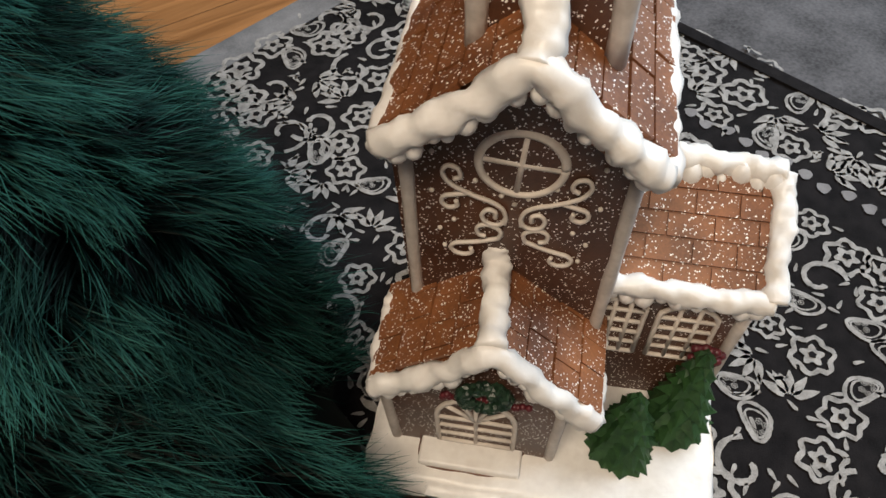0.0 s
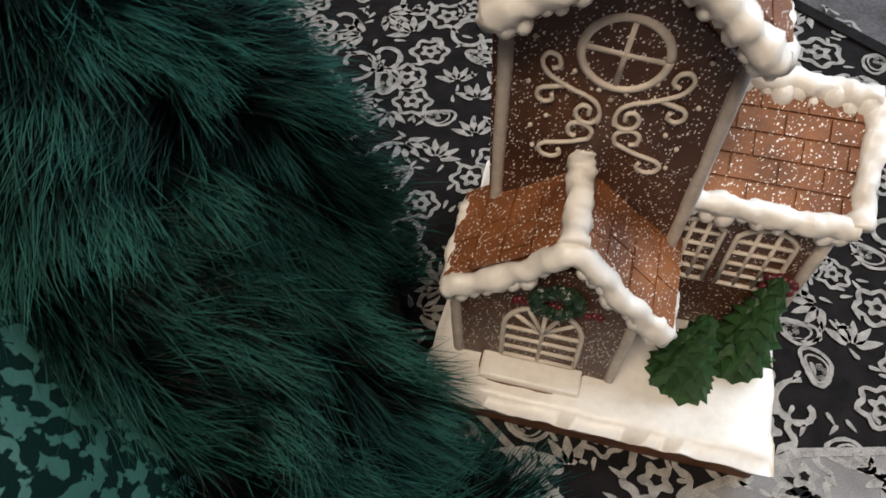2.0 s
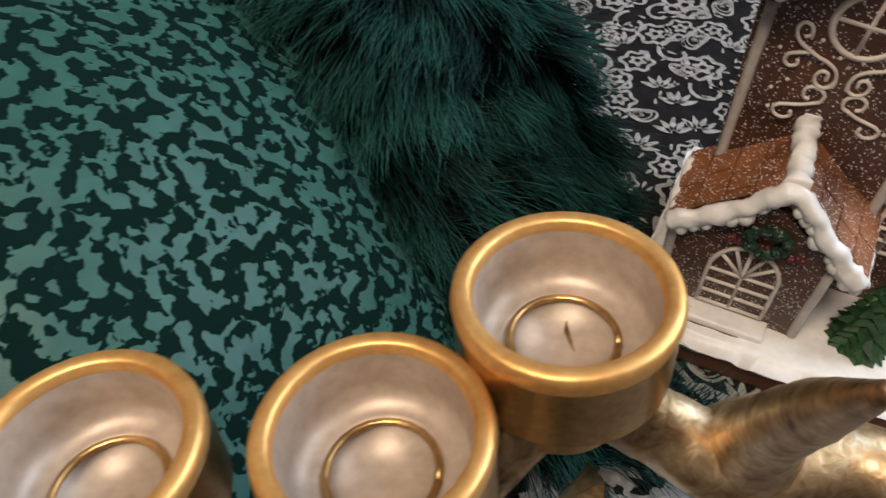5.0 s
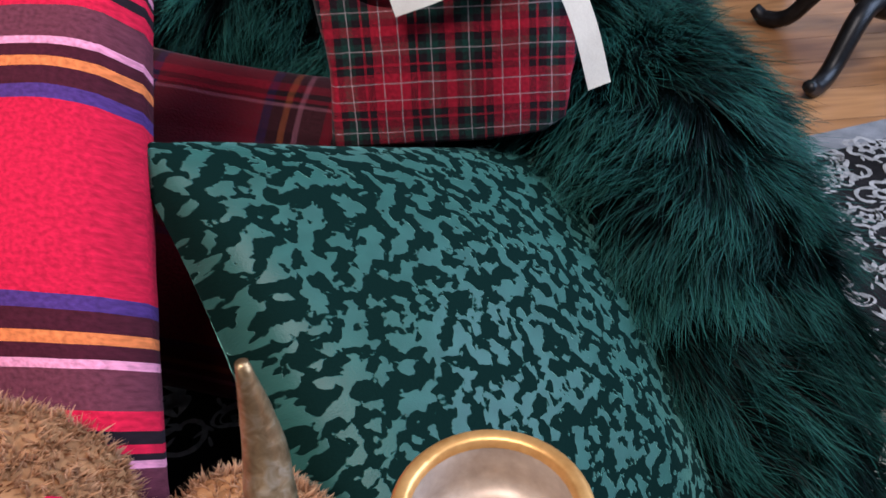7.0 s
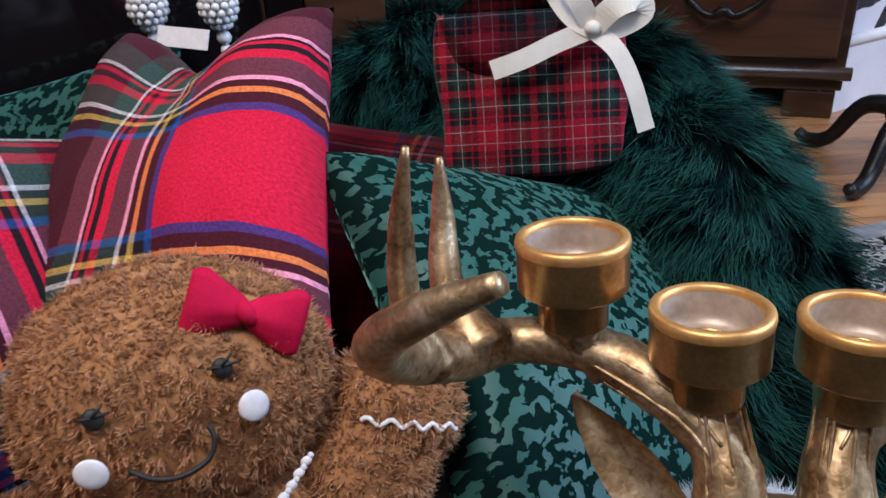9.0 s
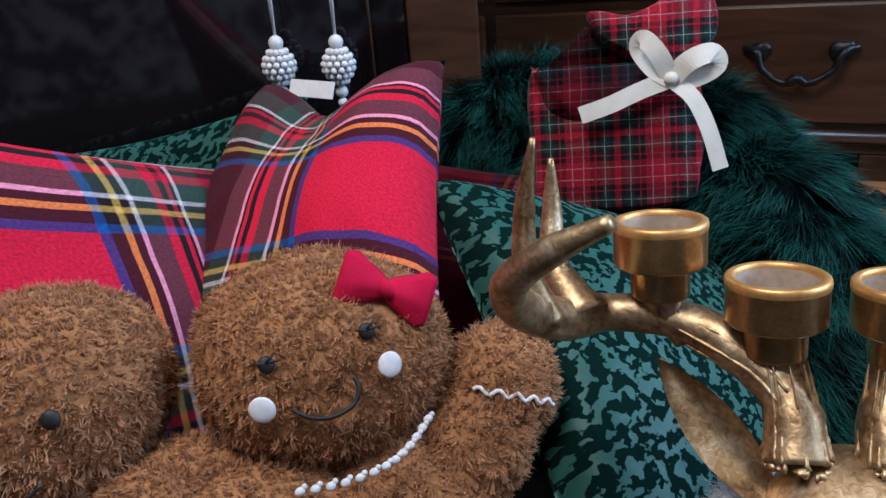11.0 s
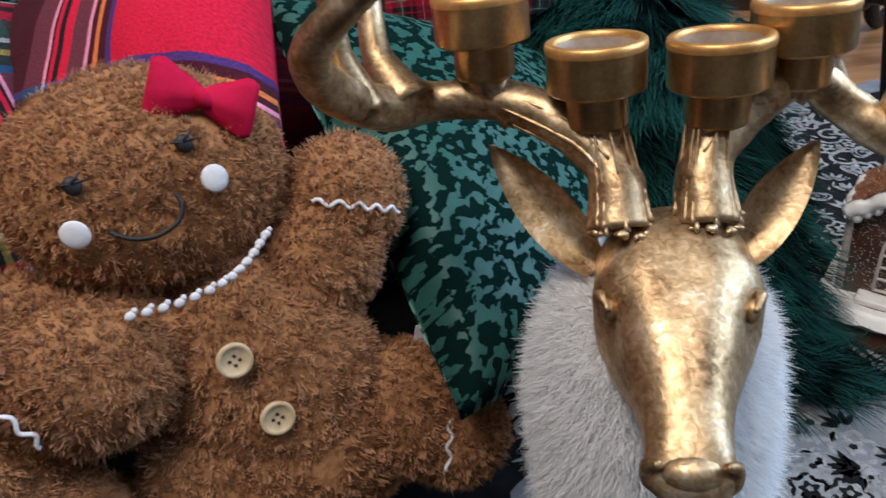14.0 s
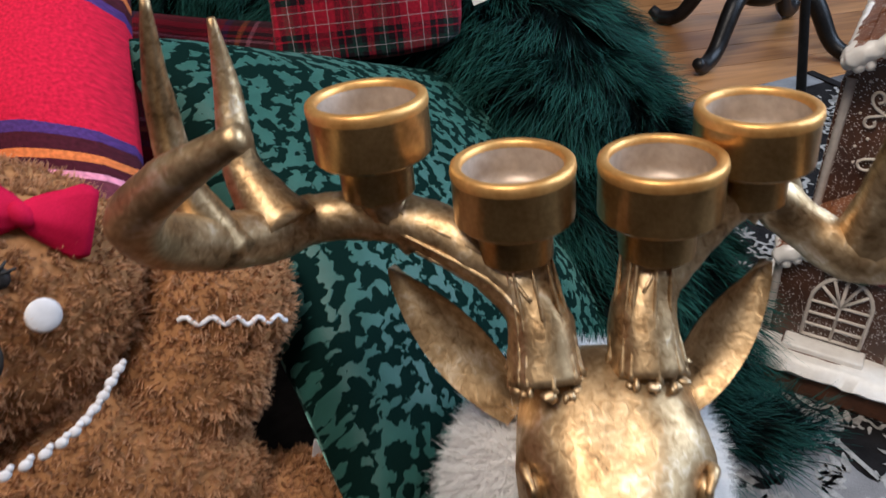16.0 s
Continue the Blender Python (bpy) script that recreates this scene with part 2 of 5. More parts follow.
M_BASEBROWN = mottled("brown_base_edge", (0.07, 0.025, 0.012), (0.14, 0.055, 0.025), 60, 0.6)
M_SNOW = mottled("glossy_snow_icing", (0.72, 0.68, 0.64), (0.85, 0.82, 0.78), 40, 0.38, bumpy=0.5, depth=0.0015, fine=180)
M_ICING = mottled("piped_icing", (0.55, 0.48, 0.42), (0.70, 0.63, 0.56), 120, 0.45)
M_WALLICING = mottled("pale_corner_icing", (0.42, 0.37, 0.33), (0.58, 0.52, 0.47), 90, 0.5)
M_TREE = mottled("green_glitter_tree", (0.010, 0.034, 0.011), (0.032, 0.085, 0.025), 130, 0.4, bumpy=0.6, depth=0.0015)
M_WREATH = mottled("dark_wreath_glitter", (0.006, 0.018, 0.010), (0.018, 0.045, 0.024), 160, 0.4, bumpy=0.6, depth=0.0012)
M_BERRY = mottled("dark_red_berries", (0.05, 0.006, 0.01), (0.12, 0.015, 0.02), 200, 0.4)
M_RUGBLACK = mottled("black_rug_pile", (0.005, 0.0045, 0.005), (0.016, 0.014, 0.0145), 60, 0.95, bumpy=0.6, depth=0.002, fine=900)
M_RUGGREY = mottled("grey_rug_pile", (0.16, 0.15, 0.15), (0.27, 0.26, 0.26), 30, 0.95, bumpy=0.6, depth=0.002, fine=900)
M_RUGEDGE = mottled("grey_rug_border", (0.13, 0.13, 0.135), (0.24, 0.235, 0.24), 35, 0.95, bumpy=0.6, depth=0.002, fine=700)
M_RUGCREAM = mottled("cream_rug_pile", (0.18, 0.17, 0.16), (0.40, 0.38, 0.36), 120, 0.95, bumpy=0.7, depth=0.002, fine=900)
M_MATGREY = mottled("dark_grey_carpet", (0.045, 0.044, 0.046), (0.13, 0.125, 0.13), 18, 0.95, bumpy=0.6, depth=0.002, fine=300)
M_FLOOR = wood_material("honey_floorboard", (0.20, 0.085, 0.028), (0.42, 0.20, 0.075), 0.35, 5, 0)
M_CABINET = wood_material("dark_walnut", (0.018, 0.008, 0.004), (0.060, 0.026, 0.013), 0.28, 4, 0)
M_IRON = mottled("black_iron", (0.008, 0.008, 0.009), (0.022, 0.021, 0.022), 60, 0.4, 0.6)
M_PEARL = mottled("white_pearl", (0.60, 0.58, 0.58), (0.74, 0.72, 0.71), 90, 0.22)
M_PAINT = mottled("white_skirting_paint", (0.60, 0.56, 0.57), (0.72, 0.68, 0.69), 12, 0.5)
M_CEILING = mottled("matt_ceiling_paint", (0.62, 0.60, 0.57), (0.72, 0.70, 0.67), 6, 0.9)


def damask_material(name):
    m, tree, b = nodes_of(name)
    n = tex(tree, "Noise", 9, 2, Distortion=1.6)
    tree.links.new(ramp(tree, n.outputs[0], [(0.47, (0.60, 0.55, 0.57)), (0.50, (0.02, 0.015, 0.018))]), b.inputs["Base Color"])
    b.inputs["Roughness"].default_value = 0.6
    return m


M_DAMASK = damask_material("black_and_white_damask_paper")
M_GLASS, _t, _b = nodes_of("dark_cabinet_glass")
_b.inputs["Base Color"].default_value = (0.006, 0.005, 0.006, 1)
_b.inputs["Roughness"].default_value = 0.06


# ---- mesh tools ----
def thing(name, label, category, group="", m=None):
    ob = new(name)
    ob.empty_display_size = 0.05
    if m is not None:
        ob.matrix_world = m
    return tagged(ob, label, category, group)


def link_mesh(name, mesh, parent=None, label="", smooth=True):
    ob = new(name, mesh)
    if smooth:
        mesh.polygons.foreach_set("use_smooth", [True] * len(mesh.polygons))
    ob.parent = parent
    if label:
        ob["label"] = label
    return ob


def part(name, bm, material, parent=None, label="", smooth=True, bevel=0.0):
    if bevel:
        bmesh.ops.bevel(bm, geom=[e for e in bm.edges], offset=bevel, segments=2, affect="EDGES", profile=0.6)
    mesh = bpy.data.meshes.new(name)
    bmesh.ops.recalc_face_normals(bm, faces=bm.faces)
    bm.to_mesh(mesh)
    bm.free()
    for mm in material if isinstance(material, (list, tuple)) else [material]:
        mesh.materials.append(mm)
    return link_mesh(name, mesh, parent, label, smooth)


def box_bm(x0, x1, y0, y1, z0, z1, bm=None):
    bm = bm or bmesh.new()
    m = Matrix.Translation(((x0 + x1) / 2, (y0 + y1) / 2, (z0 + z1) / 2)) @ Matrix.Diagonal((x1 - x0, y1 - y0, z1 - z0, 1))
    bmesh.ops.create_cube(bm, size=1, matrix=m)
    return bm


def smooth_path(points, steps=6):
    """Points along a smooth curve through the given ones."""
    p = [Vector(q) for q in points]
    p = [2 * p[0] - p[1], *p, 2 * p[-1] - p[-2]]
    out = []
    for a, b, c, d in zip(p, p[1:], p[2:], p[3:]):
        for k in range(steps):
            t = k / steps
            out.append(0.5 * (2 * b + (c - a) * t + (2 * a - 5 * b + 4 * c - d) * t * t + (3 * b - a - 3 * c + d) * t ** 3))
    out.append(p[-2])
    return out


def tube(points, radii, sides=8, steps=5, bm=None, lump=0.0, freq=120.0, flat=1.0, straight=False, mat_index=0):
    """A tapered tube through the points; lump roughens it."""
    bm = bm or bmesh.new()
    path = [Vector(q) for q in points] if straight else smooth_path(points, steps)
    count = len(path)
    rings = []
    side = None
    for k, q in enumerate(path):
        ahead = (path[min(k + 1, count - 1)] - path[max(k - 1, 0)]).normalized()
        if side is None:
            side = ahead.orthogonal().normalized()
        side = (side - ahead * side.dot(ahead)).normalized()
        other = ahead.cross(side)
        at = k / (count - 1) * (len(radii) - 1)
        i = min(int(at), len(radii) - 2) if len(radii) > 1 else 0
        r = radii[0] if len(radii) == 1 else radii[i] + (radii[i + 1] - radii[i]) * (at - i)
        ring = []
        for s in range(sides):
            a = 2 * math.pi * s / sides
            d = side * math.cos(a) + other * math.sin(a) * flat
            rr = r
            if lump:
                rr = r * (1 + lump * noise.noise((q + d * r) * freq) + 0.5 * lump * noise.noise((q + d * r) * freq * 2.3))
            ring.append(bm.verts.new(q + d * rr))
        rings.append(ring)
    for a, b in zip(rings, rings[1:]):
        for s in range(sides):
            f = bm.faces.new((a[s], a[(s + 1) % sides], b[(s + 1) % sides], b[s]))
            f.material_index = mat_index
    for ring, q in ((rings[0], path[0]), (rings[-1], path[-1])):
        c = bm.verts.new(q)
        for s in range(sides):
            f = bm.faces.new((ring[s], ring[(s + 1) % sides], c))
            f.material_index = mat_index
    return bm


def ball(centre, size, bm=None, seg=16, rings=10, turn=None, lump=0.0, freq=60.0, mat_index=0):
    bm = bm or bmesh.new()
    m = Matrix.Translation(centre) @ (turn or Matrix.Identity(4)) @ Matrix.Diagonal((*size, 1))
    made = bmesh.ops.create_uvsphere(bm, u_segments=seg, v_segments=rings, radius=1, matrix=m)["verts"]
    for v in made:
        if lump:
            v.co += (v.co - Vector(centre)) * lump * noise.noise(v.co * freq)
        for f in v.link_faces:
            f.material_index = mat_index
    return bm


def slab(outline, depth, bm=None):
    """A flat plate: an outline of (x, y) in the plane z = 0, thickened downwards."""
    bm = bm or bmesh.new()
    top = [bm.verts.new((x, y, 0)) for x, y in outline]
    low = [bm.verts.new((x, y, -depth)) for x, y in outline]
    bm.faces.new(top)
    bm.faces.new(low[::-1])
    for k in range(len(top)):
        j = (k + 1) % len(top)
        bm.faces.new((top[k], low[k], low[j], top[j]))
    return bm


def lathe(profile, sides=28, bm=None, m=None, closed=True, floor=True):
    """Turned about z: profile of (radius, height)."""
    bm = bm or bmesh.new()
    m = m or Matrix.Identity(4)
    rings = [[bm.verts.new(m @ Vector((r * math.cos(2 * math.pi * s / sides), r * math.sin(2 * math.pi * s / sides), h))) for s in range(sides)] for r, h in profile]
    for a, b in zip(rings, rings[1:]):
        for s in range(sides):
            bm.faces.new((a[s], a[(s + 1) % sides], b[(s + 1) % sides], b[s]))
    if closed:
        bm.faces.new(rings[0])
    if floor:
        bm.faces.new(rings[-1])
    return bm


def strands(name, roots, ways, lengths, width, material, parent=None, label="", normals=None, droop=0.0, curl=0.0, clump=None, pull=0.6, sections=4, seed=1, kind=""):
    """Hairs: tapered ribbons from the roots along the ways."""
    rng = np.random.default_rng(seed)
    n = len(roots)
    ways = ways / np.linalg.norm(ways, axis=1)[:, None]
    side = np.cross(ways, rng.normal(size=(n, 3)) if normals is None else normals + rng.normal(size=(n, 3)) * 0.28)
    side /= np.linalg.norm(side, axis=1)[:, None]
    bend = rng.normal(size=(n, 3)) * curl
    verts, vv = [], []
    for k in range(sections):
        t = k / sections
        mid = roots + ways * (lengths * t)[:, None] + bend * (lengths * t * t)[:, None] + np.array([0, 0, -droop]) * (lengths * t * t)[:, None]
        if clump is not None:
            mid = mid + (clump - roots) * (t ** 1.3 * pull * 0.92)
        w = (width * (1 - 0.55 * t))
        verts += [mid - side * w, mid + side * w]
        vv += [t, t]
    t = 1.0
    tip = roots + ways * lengths[:, None] + bend * lengths[:, None] + np.array([0, 0, -droop]) * lengths[:, None]
    if clump is not None:
        tip = tip + (clump - roots) * pull
    verts.append(tip)
    vv.append(1.0)
    per = 2 * sections + 1
    co = np.stack(verts, axis=1).reshape(-1, 3)
    base = (np.arange(n) * per)[:, None]
    loops, starts, totals = [], [], []
    quads = np.concatenate([base + np.array([[2 * k, 2 * k + 1, 2 * k + 3, 2 * k + 2]]) for k in range(sections - 1)], axis=0)
    tris = base + np.array([[2 * sections - 2, 2 * sections - 1, 2 * sections]])
    index = np.concatenate([quads.ravel(), tris.ravel()])
    total = np.concatenate([np.full(len(quads), 4), np.full(len(tris), 3)])
    start = np.concatenate([[0], np.cumsum(total)[:-1]])
    mesh = bpy.data.meshes.new(name)
    mesh.vertices.add(len(co))
    mesh.vertices.foreach_set("co", co.ravel().astype(np.float32))
    mesh.loops.add(len(index))
    mesh.loops.foreach_set("vertex_index", index.astype(np.int32))
    mesh.polygons.add(len(total))
    mesh.polygons.foreach_set("loop_start", start.astype(np.int32))
    if clump is None:
        mine = rng.random(n)
    else:
        lock = np.modf(np.abs(np.sin(clump @ np.array([127.1, 311.7, 74.7])) * 4375.85))[0]
        mine = 0.7 * lock + 0.3 * rng.random(n)
    own = np.repeat(mine, per)
    vert_v = np.tile(np.array(vv), n)
    layer = mesh.uv_layers.new(name="UVMap")
    layer.data.foreach_set("uv", np.stack([own[index], vert_v[index]], axis=1).ravel().astype(np.float32))
    mesh.update(calc_edges=True)
    mesh.materials.append(material)
    ob = link_mesh(name, mesh, parent, label, False)
    if kind:
        ob["kind"] = kind
    return ob


def scatter(bm_or_mesh, count, seed=1):
    """Random points on a mesh with their normals."""
    rng = np.random.default_rng(seed)
    mesh = bm_or_mesh
    mesh.calc_loop_triangles()
    nt = len(mesh.loop_triangles)
    tri = np.zeros(nt * 3, dtype=np.int32)
    mesh.loop_triangles.foreach_get("vertices", tri)
    tri = tri.reshape(-1, 3)
    co = np.zeros(len(mesh.vertices) * 3)
    mesh.vertices.foreach_get("co", co)
    co = co.reshape(-1, 3)
    no = np.zeros(len(mesh.vertices) * 3)
    mesh.vertices.foreach_get("normal", no)
    no = no.reshape(-1, 3)
    a, b, c = co[tri[:, 0]], co[tri[:, 1]], co[tri[:, 2]]
    size = np.linalg.norm(np.cross(b - a, c - a), axis=1)
    pick = rng.choice(nt, count, p=size / size.sum())
    u, v = rng.random(count), rng.random(count)
    flip = u + v > 1
    u[flip], v[flip] = 1 - u[flip], 1 - v[flip]
    w = 1 - u - v
    mixed = lambda q: q[tri[pick, 0]] * w[:, None] + q[tri[pick, 1]] * u[:, None] + q[tri[pick, 2]] * v[:, None]
    return mixed(co), mixed(no)


def gather(points, cell, seed=2):
    """For each point the middle of its tuft: points gathered in jittered cells of that size."""
    rng = np.random.default_rng(seed)
    jitter = np.stack([np.sin(points[:, (k + 1) % 3] / cell * 1.7 + k) for k in range(3)], axis=1) * 0.45
    key = np.floor(points / cell + jitter).astype(np.int64)
    code = ((key[:, 0] + 5000) * 10000 + key[:, 1] + 5000) * 10000 + key[:, 2] + 5000
    _, inverse = np.unique(code, return_inverse=True)
    count = np.bincount(inverse)
    return np.stack([np.bincount(inverse, points[:, k]) / count for k in range(3)], axis=1)[inverse]


# the pile of cushions, dolls and deer leans a little as one
SETTLE = pose(0.0038, 0.0147, -0.0038, -4.70, -3.59, -4.96) @ Matrix.Scale(0.9845, 4)


def settled(m, dx=0.0, dy=0.0, dz=0.0):
    return Matrix.Translation((dx, dy, dz)) @ SETTLE @ m


# ---- setting: floor, walls, ceiling ----
RUG_TURN = 36.0


def quad_sheet(name, x0, x1, y0, y1, z, thick, material, m=None, parent=None):
    bm = box_bm(x0, x1, y0, y1, z - thick, z)
    ob = part(name, bm, material, parent, smooth=False)
    if m is not None:
        ob.matrix_world = m
    return ob


floor = tagged(quad_sheet("floor", -2.4, 2.4, -2.6, 2.9, -0.0135, 0.1, mottled("dark_board_gaps", (0.02, 0.01, 0.005), (0.05, 0.025, 0.01), 20, 0.8)), "honey-coloured polished wooden floorboards under a patterned rug", "floor", kind="structure")
ceiling = tagged(quad_sheet("ceiling", -2.5, 2.5, -2.7, 3.0, 2.55, 0.1, M_CEILING), "plain off-white painted ceiling of the room", "ceiling", kind="structure")
for nm, x0, x1, y0, y1 in (("wall_north", -2.5, 2.5, 2.9, 3.0), ("wall_south", -2.5, 2.5, -2.7, -2.6), ("wall_west", -2.5, -2.4, -2.6, 2.9), ("wall_east", 2.4, 2.5, -2.6, 2.9)):
    w = part(nm, box_bm(x0, x1, y0, y1, -0.1, 2.45), M_DAMASK, None, smooth=False)
    tagged(w, "wall papered in black and white damask", "wall", kind="structure")


def baseboard(x0, y0, turn, length):
    """White skirting with a stepped top."""
    ob = thing("baseboard", "white painted skirting board with a moulded top edge", "baseboard", m=pose(x0, y0, -0.013, 0, 0, turn))
    ob["kind"] = "structure"
    part("board", box_bm(0, length, -0.02, 0, 0, 0.14), M_PAINT, ob, smooth=False)
    part("cap", tube([(0, -0.012, 0.15), (length, -0.012, 0.15)], [0.014], 8, straight=True), M_PAINT, ob)
    return ob


# the papered wall that shows beside the chest
alcove = part("wall_alcove", box_bm(0, 1.5, 0, 0.06, -0.01, 2.45), M_DAMASK, None, smooth=False)
alcove.matrix_world = pose(-0.045, 1.415, 0, 0, 0, 51)
tagged(alcove, "wall papered in bold black and white damask", "wall", kind="structure")
baseboard(-0.045, 1.415, 51, 1.5)

# ---- rug ----
rug = thing("rug", "black and cream floral patterned rug with a grey border", "rug", m=pose(0, 0, 0, 0, 0, RUG_TURN))
# in the rug's own axes: u to the far right edge, v to the far left edge
part("field", box_bm(-1.6, 0.705, -1.2, 0.628, -0.012, 0.0), M_RUGBLACK, rug, "black woven rug field", smooth=False)
part("border", box_bm(-1.65, 0.705, 0.628, 0.668, -0.0125, 0.001), M_RUGEDGE, rug, "grey woven rug border", smooth=False)
part("border", box_bm(0.705, 0.720, -1.2, 0.668, -0.0125, 0.003), M_RUGBLACK, rug, "raised black bound edge", smooth=False)
carpet = part("grey_carpet", box_bm(0.723, 1.9, -1.4, 0.64, -0.0125, -0.002), M_MATGREY, None, smooth=False)
carpet.matrix_world = pose(0, 0, 0, 0, 0, RUG_TURN)
tagged(carpet, "mottled dark grey carpet beside the patterned rug", "carpet")


class Motifs:
    """Flat woven shapes, gathered into one mesh."""

    def __init__(self):
        self.v, self.f = [], []

    def fan(self, pts, z):
        k = len(self.v)
        cx, cy = sum(p[0] for p in pts) / len(pts), sum(p[1] for p in pts) / len(pts)
        self.v += [(cx, cy, z)] + [(x, y, z) for x, y in pts]
        n = len(pts)
        self.f += [(k, k + 1 + i, k + 1 + (i + 1) % n) for i in range(n)]

    def ribbon(self, pts, w, z):
        k = len(self.v)
        n = len(pts)
        for i, (x, y) in enumerate(pts):
            a, b = pts[max(i - 1, 0)], pts[min(i + 1, n - 1)]
            dx, dy = b[0] - a[0], b[1] - a[1]
            L = math.hypot(dx, dy) or 1
            ww = w * (0.75 + 0.5 * random.random())
            self.v += [(x - dy / L * ww, y + dx / L * ww, z), (x + dy / L * ww, y - dx / L * ww, z)]
        self.f += [(k + 2 * i, k + 2 * i + 1, k + 2 * i + 3, k + 2 * i + 2) for i in range(n - 1)]

    def link(self, name, material, parent, label):
        mesh = bpy.data.meshes.new(name)
        mesh.from_pydata(self.v, [], self.f)
        mesh.materials.append(material)
        return link_mesh(name, mesh, parent, label, False)


def wavy_ring(cx, cy, r, petals, deep, turn=0.0, n=40, squash=1.0):
    out = []
    for i in range(n):
        a = 2 * math.pi * i / n
        rr = r * (1 + deep * math.cos(petals * a)) * (1 + 0.06 * (random.random() - 0.5))
        x, y = rr * math.cos(a), rr * math.sin(a) * squash
        out.append((cx + x * math.cos(turn) - y * math.sin(turn), cy + x * math.sin(turn) + y * math.cos(turn)))
    return out


def rosette(light, dark, x, y, r):
    t = random.random() * 6
    ring = wavy_ring(x, y, r, 6, 0.14, t)
    light.ribbon(ring + ring[:1], r * 0.13, 0.0012)
    light.fan(wavy_ring(x, y, r * 0.52, 5, 0.25, t), 0.0014)
    dark.fan(wavy_ring(x, y, r * 0.2, 5, 0.2, t, 12), 0.0020)


def leaf(light, x, y, length, turn, w=0.3):
    pts = []
    for i in range(14):
        a = 2 * math.pi * i / 14
        px, py = math.cos(a), math.sin(a) * w * (1 - 0.5 * math.cos(a))
        k = 1 + 0.2 * (random.random() - 0.5)
        px, py = px * length / 2 * k, py * length / 2 * k
        pts.append((x + px * math.cos(turn) - py * math.sin(turn), y + px * math.sin(turn) + py * math.cos(turn)))
    light.fan(pts, 0.0013)


def sprig(light, x, y, size, turn):
    for k in range(5):
        a = turn + (k - 2) * 0.55
        leaf(light, x + math.cos(a) * size * 0.5, y + math.sin(a) * size * 0.5, size * 0.75, a, 0.34)


def scroll(light, x, y, size, turn, w):
    pts = []
    for i in range(26):
        t = i / 25
        a = turn + t * 5.2
        r = size * (1 - 0.75 * t)
        pts.append((x + math.cos(a) * r, y + math.sin(a) * r))
    light.ribbon(pts, w, 0.0013)


def paisley(light, dark, x, y, size, turn):
    outer = []
    for i in range(36):
        a = 2 * math.pi * i / 36
        r = size * (0.55 + 0.45 * math.cos(a / 2) ** 6)
        px, py = r * math.cos(a) + size * 0.25 * math.sin(a) ** 2, r * math.sin(a) * 0.8 + size * 0.3 * math.cos(a / 2) ** 8
        outer.append((x + px * math.cos(turn) - py * math.sin(turn), y + px * math.sin(turn) + py * math.cos(turn)))
    light.ribbon(outer + outer[:1], size * 0.075, 0.0013)
    inner = [(x + (px - x) * 0.72, y + (py - y) * 0.72) for px, py in outer]
    light.ribbon(inner + inner[:1], size * 0.04, 0.0013)
    for k in range(5):
        a = turn + k * 1.25
        rosette(light, dark, x + math.cos(a) * size * 0.28, y + math.sin(a) * size * 0.22, size * 0.11)


random.seed(7)
cream, black, grey = Motifs(), Motifs(), Motifs()


def fill(u0, u1, v0, v1, step, r, outlined=True):
    u = u0
    while u < u1:
        v = v0
        while v < v1:
            x, y = u + (random.random() - 0.5) * step * 0.5, v + (random.random() - 0.5) * step * 0.5
            pick = random.random()
            if pick < 0.36:
                rosette(cream, black, x, y, r * (0.7 + 0.5 * random.random()))
            elif pick < 0.62:
                sprig(cream, x, y, r * 1.6, random.random() * 6)
            elif pick < 0.80:
                scroll(cream, x, y, r * 1.3, random.random() * 6, r * 0.13)
            else:
                paisley(cream, black, x, y, r * 1.15, random.random() * 6)
            for _ in range(3):
                leaf(cream, x + (random.random() - 0.5) * step * 1.2, y + (random.random() - 0.5) * step * 1.2, r * 0.6, random.random() * 6)
            v += step
        u += step


# outer border with large flowers, chain line, field
fill(0.628, 0.728, -0.9, 0.60, 0.040, 0.019)
for k in range(60):
    leaf(grey, 0.606 + 0.004 * math.sin(k * 2.1), -0.6 + k * 0.02, 0.013, 1.57, 0.9)
fill(-0.6, 0.60, 0.46, 0.635, 0.038, 0.020)
fill(-0.15, 0.585, -0.50, 0.44, 0.037, 0.0165)
# the grey medallion and its white rim, in front
ring = wavy_ring(-0.02, 0.02, 0.185, 14, 0.02, n=120)
grey.fan(ring, 0.0009)
for k in range(34):
    a, rr = random.random() * 6.283, 0.17 * math.sqrt(random.random())
    x, y = -0.02 + math.cos(a) * rr, 0.02 + math.sin(a) * rr
    sprig(black, x, y, 0.022, random.random() * 6)
for k in range(26):
    a, rr = random.random() * 6.283, 0.17 * math.sqrt(random.random())
    rosette(cream, black, -0.02 + math.cos(a) * rr, 0.02 + math.sin(a) * rr, 0.011)
cream.ribbon([(0.162, 0.16), (0.162, 0.043)], 0.0025, 0.0016)
cream.ribbon([(0.162, 0.043), (0.233, 0.026), (0.300, 0.000), (0.36, -0.05)], 0.0025, 0.0016)
grey.fan([(0.161, 0.042), (0.233, 0.025), (0.300, -0.001), (0.36, -0.05), (0.34, -0.22), (0.05, -0.22), (0.02, 0.0)], 0.0010)
cream.fan(wavy_ring(0.012, -0.010, 0.062, 10, 0.05, n=60), 0.0011)
for k in range(9):
    rosette(black, cream, 0.012 + 0.040 * math.cos(k * 0.7), -0.010 + 0.040 * math.sin(k * 0.7), 0.013)
for k in range(30):
    x, y = 0.06 + 0.26 * random.random(), -0.20 + 0.20 * random.random()
    (rosette(cream, black, x, y, 0.013) if k % 2 else sprig(black, x, y, 0.022, random.random() * 6))
